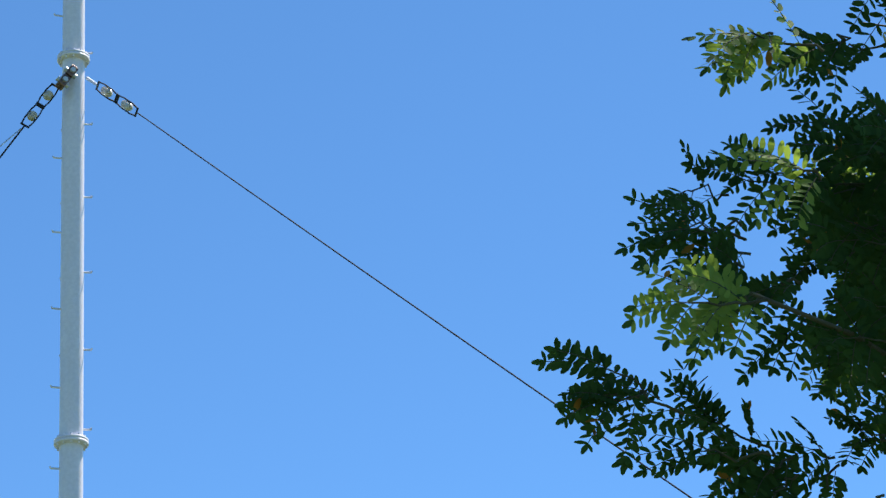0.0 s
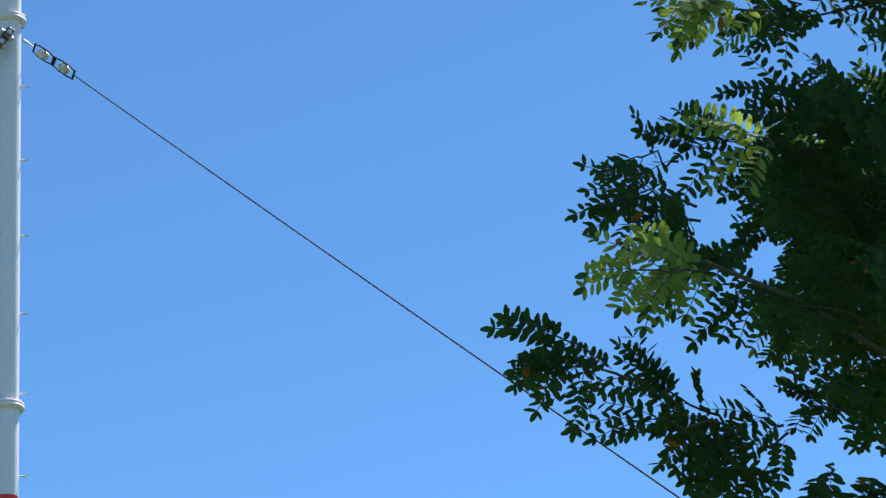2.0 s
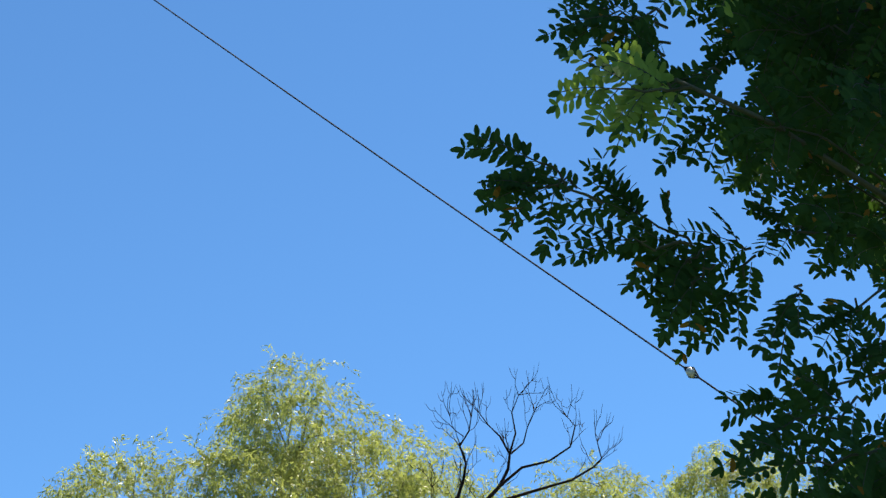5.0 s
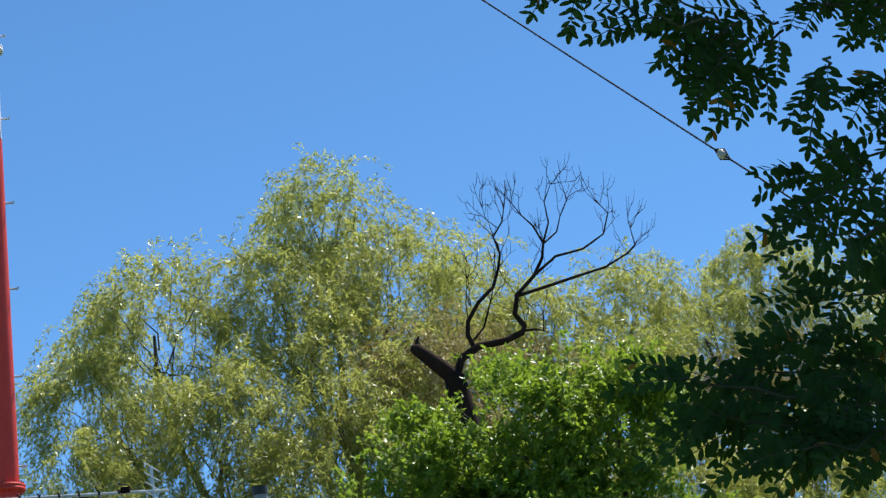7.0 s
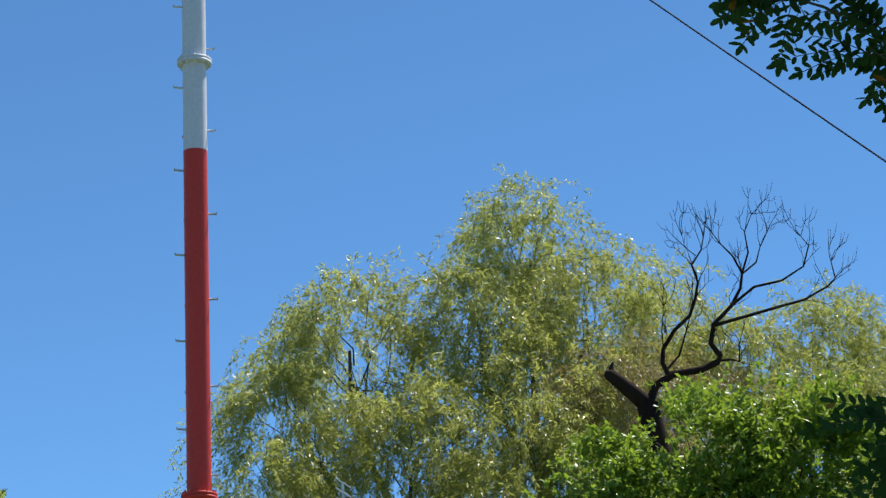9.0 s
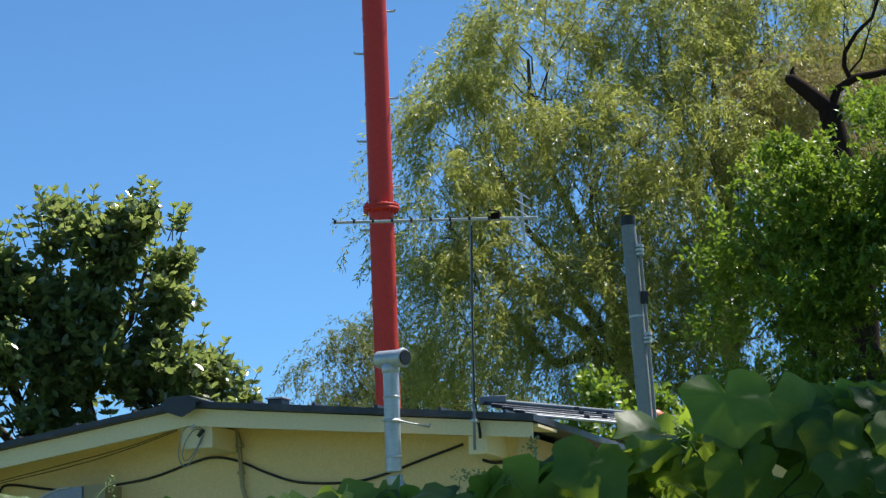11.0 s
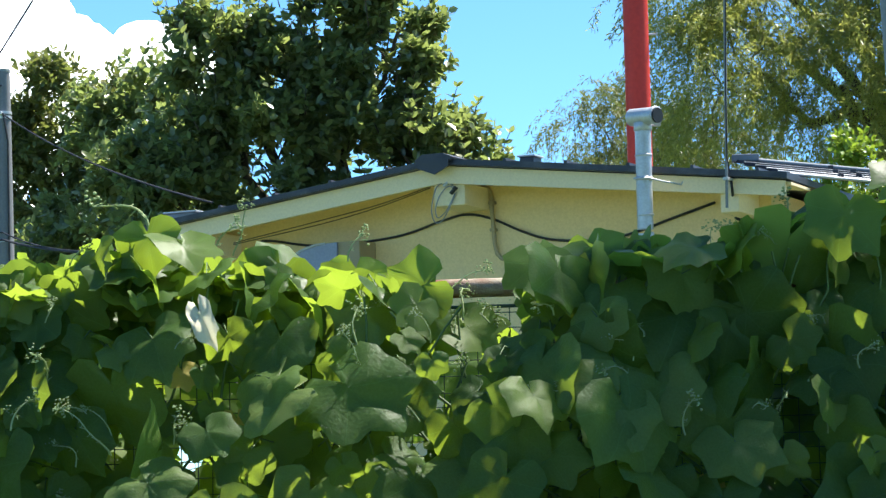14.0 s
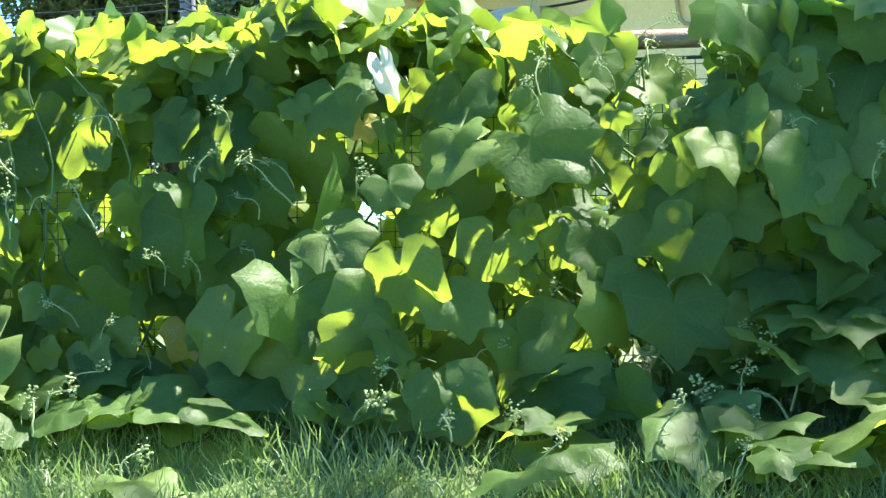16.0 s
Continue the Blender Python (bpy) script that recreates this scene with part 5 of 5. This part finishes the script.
# broad leaves that stand out of the top
for x, y, z, size, nor, tip in ((-1.03, 5.10, 2.005, .088, (-.35, -1, .55), (.15, -.2, -1)), (-.95, 5.06, 1.985, .085, (.35, -.8, .9), (.5, -.6, -.7)), (-1.10, 5.12, 1.93, .08, (0, -.6, 1), (-.6, -.7, -.3)),
                                (.68, 4.98, 2.12, .11, (.1, -1, .35), (.2, -.2, -1)), (.40, 5.0, 2.00, .10, (-.2, -1, .25), (-.2, -.2, -1)), (.52, 5.0, 2.06, .09, (.2, -.5, 1), (-.8, -.5, -.1)), (.10, 5.0, 1.94, .09, (-.2, -.7, .9), (-.7, -.6, -.4))):
    grow(x, y, z, size, nor, tip, False)
for p, tip, nor, size, i in front:
    ob = new("leaf", LEAF_MESHES[i])
    ob.parent = vi
    ob.matrix_local = frame_of(p, tip, nor, size)
for i, group in enumerate(back):
    pts, faces = VARIANTS[i]
    o = scatter("foliage", pts, faces, [g[0] for g in group], [g[1] for g in group], [g[2] for g in group], [g[3] for g in group], L_VINE, vi)
    o.data.shade_smooth()
    tagged(o, kind="stuff")
# a few withered leaves
for p, tip, nor, size in (((-.95, -.16, .62), (.3, -.2, -1), (.2, -1, .4), .045), ((-.86, -.02, .52), (.2, 0, -1), (.4, -1, .2), .05), ((.15, -.05, .35), (-.2, 0, -1), (0, -1, .3), .07), ((-1.35, -.05, .2), (.4, 0, -1), (.3, -1, .3), .08)):
    me = LEAF_MESHES[2].copy()
    me.materials.clear()
    me.materials.append(L_YELLOW)
    ob = new("withered_leaf", me)
    ob.parent = vi
    ob.matrix_local = frame_of(p, tip, nor, size)
    tagged(ob, "yellowed vine leaf")
# one leaf whose sun glare is put into its colour
for p, tip, nor, size in (((-.885, -.29, .725), (.45, -.3, -1), (-.2, -1, .5), .062),):
    me = LEAF_MESHES[4].copy()
    me.materials.clear()
    me.materials.append(L_SUN_GLARE)
    ob = new("bleached_leaf", me)
    ob.parent = vi
    ob.matrix_local = frame_of(p, tip, nor, size) @ Matrix.Diagonal((1.25, .55, 1.6, 1))
    tagged(ob, "pale vine leaf with sun glare put into its colour")
# stems that wind along the fence
for k in range(110):
    x = rng.uniform(-3.0, 2.2)
    p = Vector((x, rng.uniform(-.05, .16), -.02))
    pts = [p]
    d = Vector((rng.normal(0, .5), 0, 1)).normalized()
    while p.z < hedge_top(p.x) - 1.16 and len(pts) < 26:
        d = (d + Vector((rng.normal(0, .35), rng.normal(0, .12), .12))).normalized()
        p = p + d * .055
        p.y = min(.2, max(-.08, p.y))
        pts.append(p.copy())
    tube(stalks, pts, [.0045 - .0022 * i / len(pts) for i in range(len(pts))], 5)
tagged(part("stem_mass", stalks, M_STEM, vi, "thin hairy green stems"), kind="stuff")


# flower stalks with pale clusters, and curling tendrils
def stalk_mesh(seed, height, curl, buds):
    r = np.random.default_rng(seed)
    bm = bmesh.new()
    p, d, pts = Vector((0, 0, 0)), Vector((r.normal(0, .15), r.normal(0, .1), 1)).normalized(), [Vector((0, 0, 0))]
    n = 12
    for i in range(n):
        d = (d + Vector((curl * (i / n), r.normal(0, .12), -.08 * curl * i / n)) + Vector(r.normal(0, .10, 3))).normalized()
        p = p + d * height / n
        pts.append(p.copy())
    tube(bm, pts, [.0032 - .0018 * i / n for i in range(n + 1)], 5)
    for i in range(3, n + 1):
        for _ in range(2):
            if r.uniform() < .75:
                e = Vector(r.normal(0, 1, 3)).normalized()
                q = pts[i] + e * r.uniform(.008, .02)
                tube(bm, [pts[i], q], [.0012, .0009], 3)
    for i in range(buds):
        c = pts[-1] + Vector(r.normal(0, .011, 3))
        for _ in range(3):
            q = c + Vector(r.normal(0, .006, 3))
            bmesh.ops.create_icosphere(bm, subdivisions=1, radius=r.uniform(.0022, .005), matrix=Matrix.Translation(q) @ Matrix.Diagonal((1, 1, float(r.uniform(.5, 1)), 1)))
    me = bpy.data.meshes.new("flower_stalk")
    bm.to_mesh(me)
    bm.free()
    me.materials.append(L_FLOWER)
    return me


STALKS = [stalk_mesh(i, *a) for i, a in enumerate(((.12, .3, 9), (.16, -.5, 12), (.10, .9, 14), (.20, -.2, 10), (.08, -1.1, 7), (.14, 1.3, 4)))]
for k in range(300):
    x = rng.uniform(-2.4, 1.6)
    i = int(rng.integers(0, 6))
    zone = (0, 1, 2, 2, 1)[k % 5]
    if zone == 0:
        y, z = 4.72 + rng.uniform(-.25, .25), 0
        z = ground_z(y) + rng.uniform(.02, .12)
    elif zone == 1:
        z = hedge_top(x) - rng.uniform(.02, .10)
        y = FY - rng.uniform(.0, .15)
    else:
        z = rng.uniform(1.2, hedge_top(x) - .1)
        y = FY - .33 - .12 * (1 - (z - 1.1)) + rng.uniform(0, .12)
    ob = new("flower_stalk", STALKS[i])
    ob.parent = vi
    m = pose(x, y - 5.2, z - 1.1, rng.normal(8, 18), rng.normal(0, 25), rng.uniform(0, 360))
    ob.matrix_local = m @ Matrix.Scale(float(rng.uniform(.5, .95)) * (1.2 if zone == 0 else .85), 4)

for x, z, i, turn, size in ((-1.045, 1.99, 5, 200, 1.35), (-.905, 1.965, 0, 40, .8), (-.865, 1.97, 3, 90, .6), (-1.40, 1.95, 3, 10, .8), (.30, 1.99, 0, 120, .8), (-.62, 1.95, 0, 70, .7)):
    ob = new("flower_stalk", STALKS[i])
    ob.parent = vi
    ob.matrix_local = pose(x, -.02, z - 1.1, 0, 0, turn) @ Matrix.Scale(size, 4)

# vine leaves that creep over the bank
cr = thing("creeping_vine", (0, 4.8, 1.0), "vine leaves creeping over the grassy bank", "vine")
for k in range(520):
    x = rng.uniform(-2.6, 1.8) if k < 330 else rng.uniform(-.2, 1.6)
    if x < -.3 and rng.uniform() < .68:
        continue
    y = 5.05 - abs(rng.normal(0, .22))
    z = ground_z(y) + rng.uniform(.05, .13) + (rng.uniform(0, .20) if x > -.15 and y > 4.75 else 0)
    ob = new("leaf", LEAF_MESHES[k % 9])
    ob.parent = cr
    ob.matrix_local = frame_of((x, y - 4.8, z - 1.0), (rng.normal(0, .8), -.7, -.25 + rng.normal(0, .2)), (rng.normal(0, .35), -.45, 1), float(rng.uniform(.06, .14)) * (1.15 if x > -.2 else 1))

# grass on the bank, longest below the fence
n, thick = 38000, 27000
rng = np.random.default_rng(31)
gx = np.where(np.arange(n) < thick, rng.uniform(-2.4, 1.6, n), rng.uniform(-3.4, 2.6, n))
gy = np.where(np.arange(n) < thick, rng.uniform(4.25, 5.15, n), rng.uniform(3.7, 5.25, n))
gz = np.array([ground_z(y) for y in gy]) - .01
h = rng.uniform(.05, .13, n) * np.where(gx > -.2, .7, 1.0) * (.55 + .6 * np.array([noise.noise((a * 2.2, b * 2.2, 3)) * .8 + .6 for a, b in zip(gx, gy)]))
blade = [(0, .022, 0), (0, -.022, 0), (.45, .018, .03), (.45, -.018, .03), (.8, .010, .13), (.8, -.010, .13), (1.0, 0, .26)]
bf = [(0, 1, 3, 2), (2, 3, 5, 4), (4, 5, 6)]
ax = np.stack([rng.normal(0, .6, n), rng.normal(-.2, .5, n), np.ones(n)], 1)
o = scatter("grass", blade, bf, np.stack([gx, gy, gz], 1), ax, rng.normal(size=(n, 3)) * np.array([1, 1, .1]), h, L_GRASS)
tagged(o, "long green grass on the bank below the fence", "grass", kind="stuff")
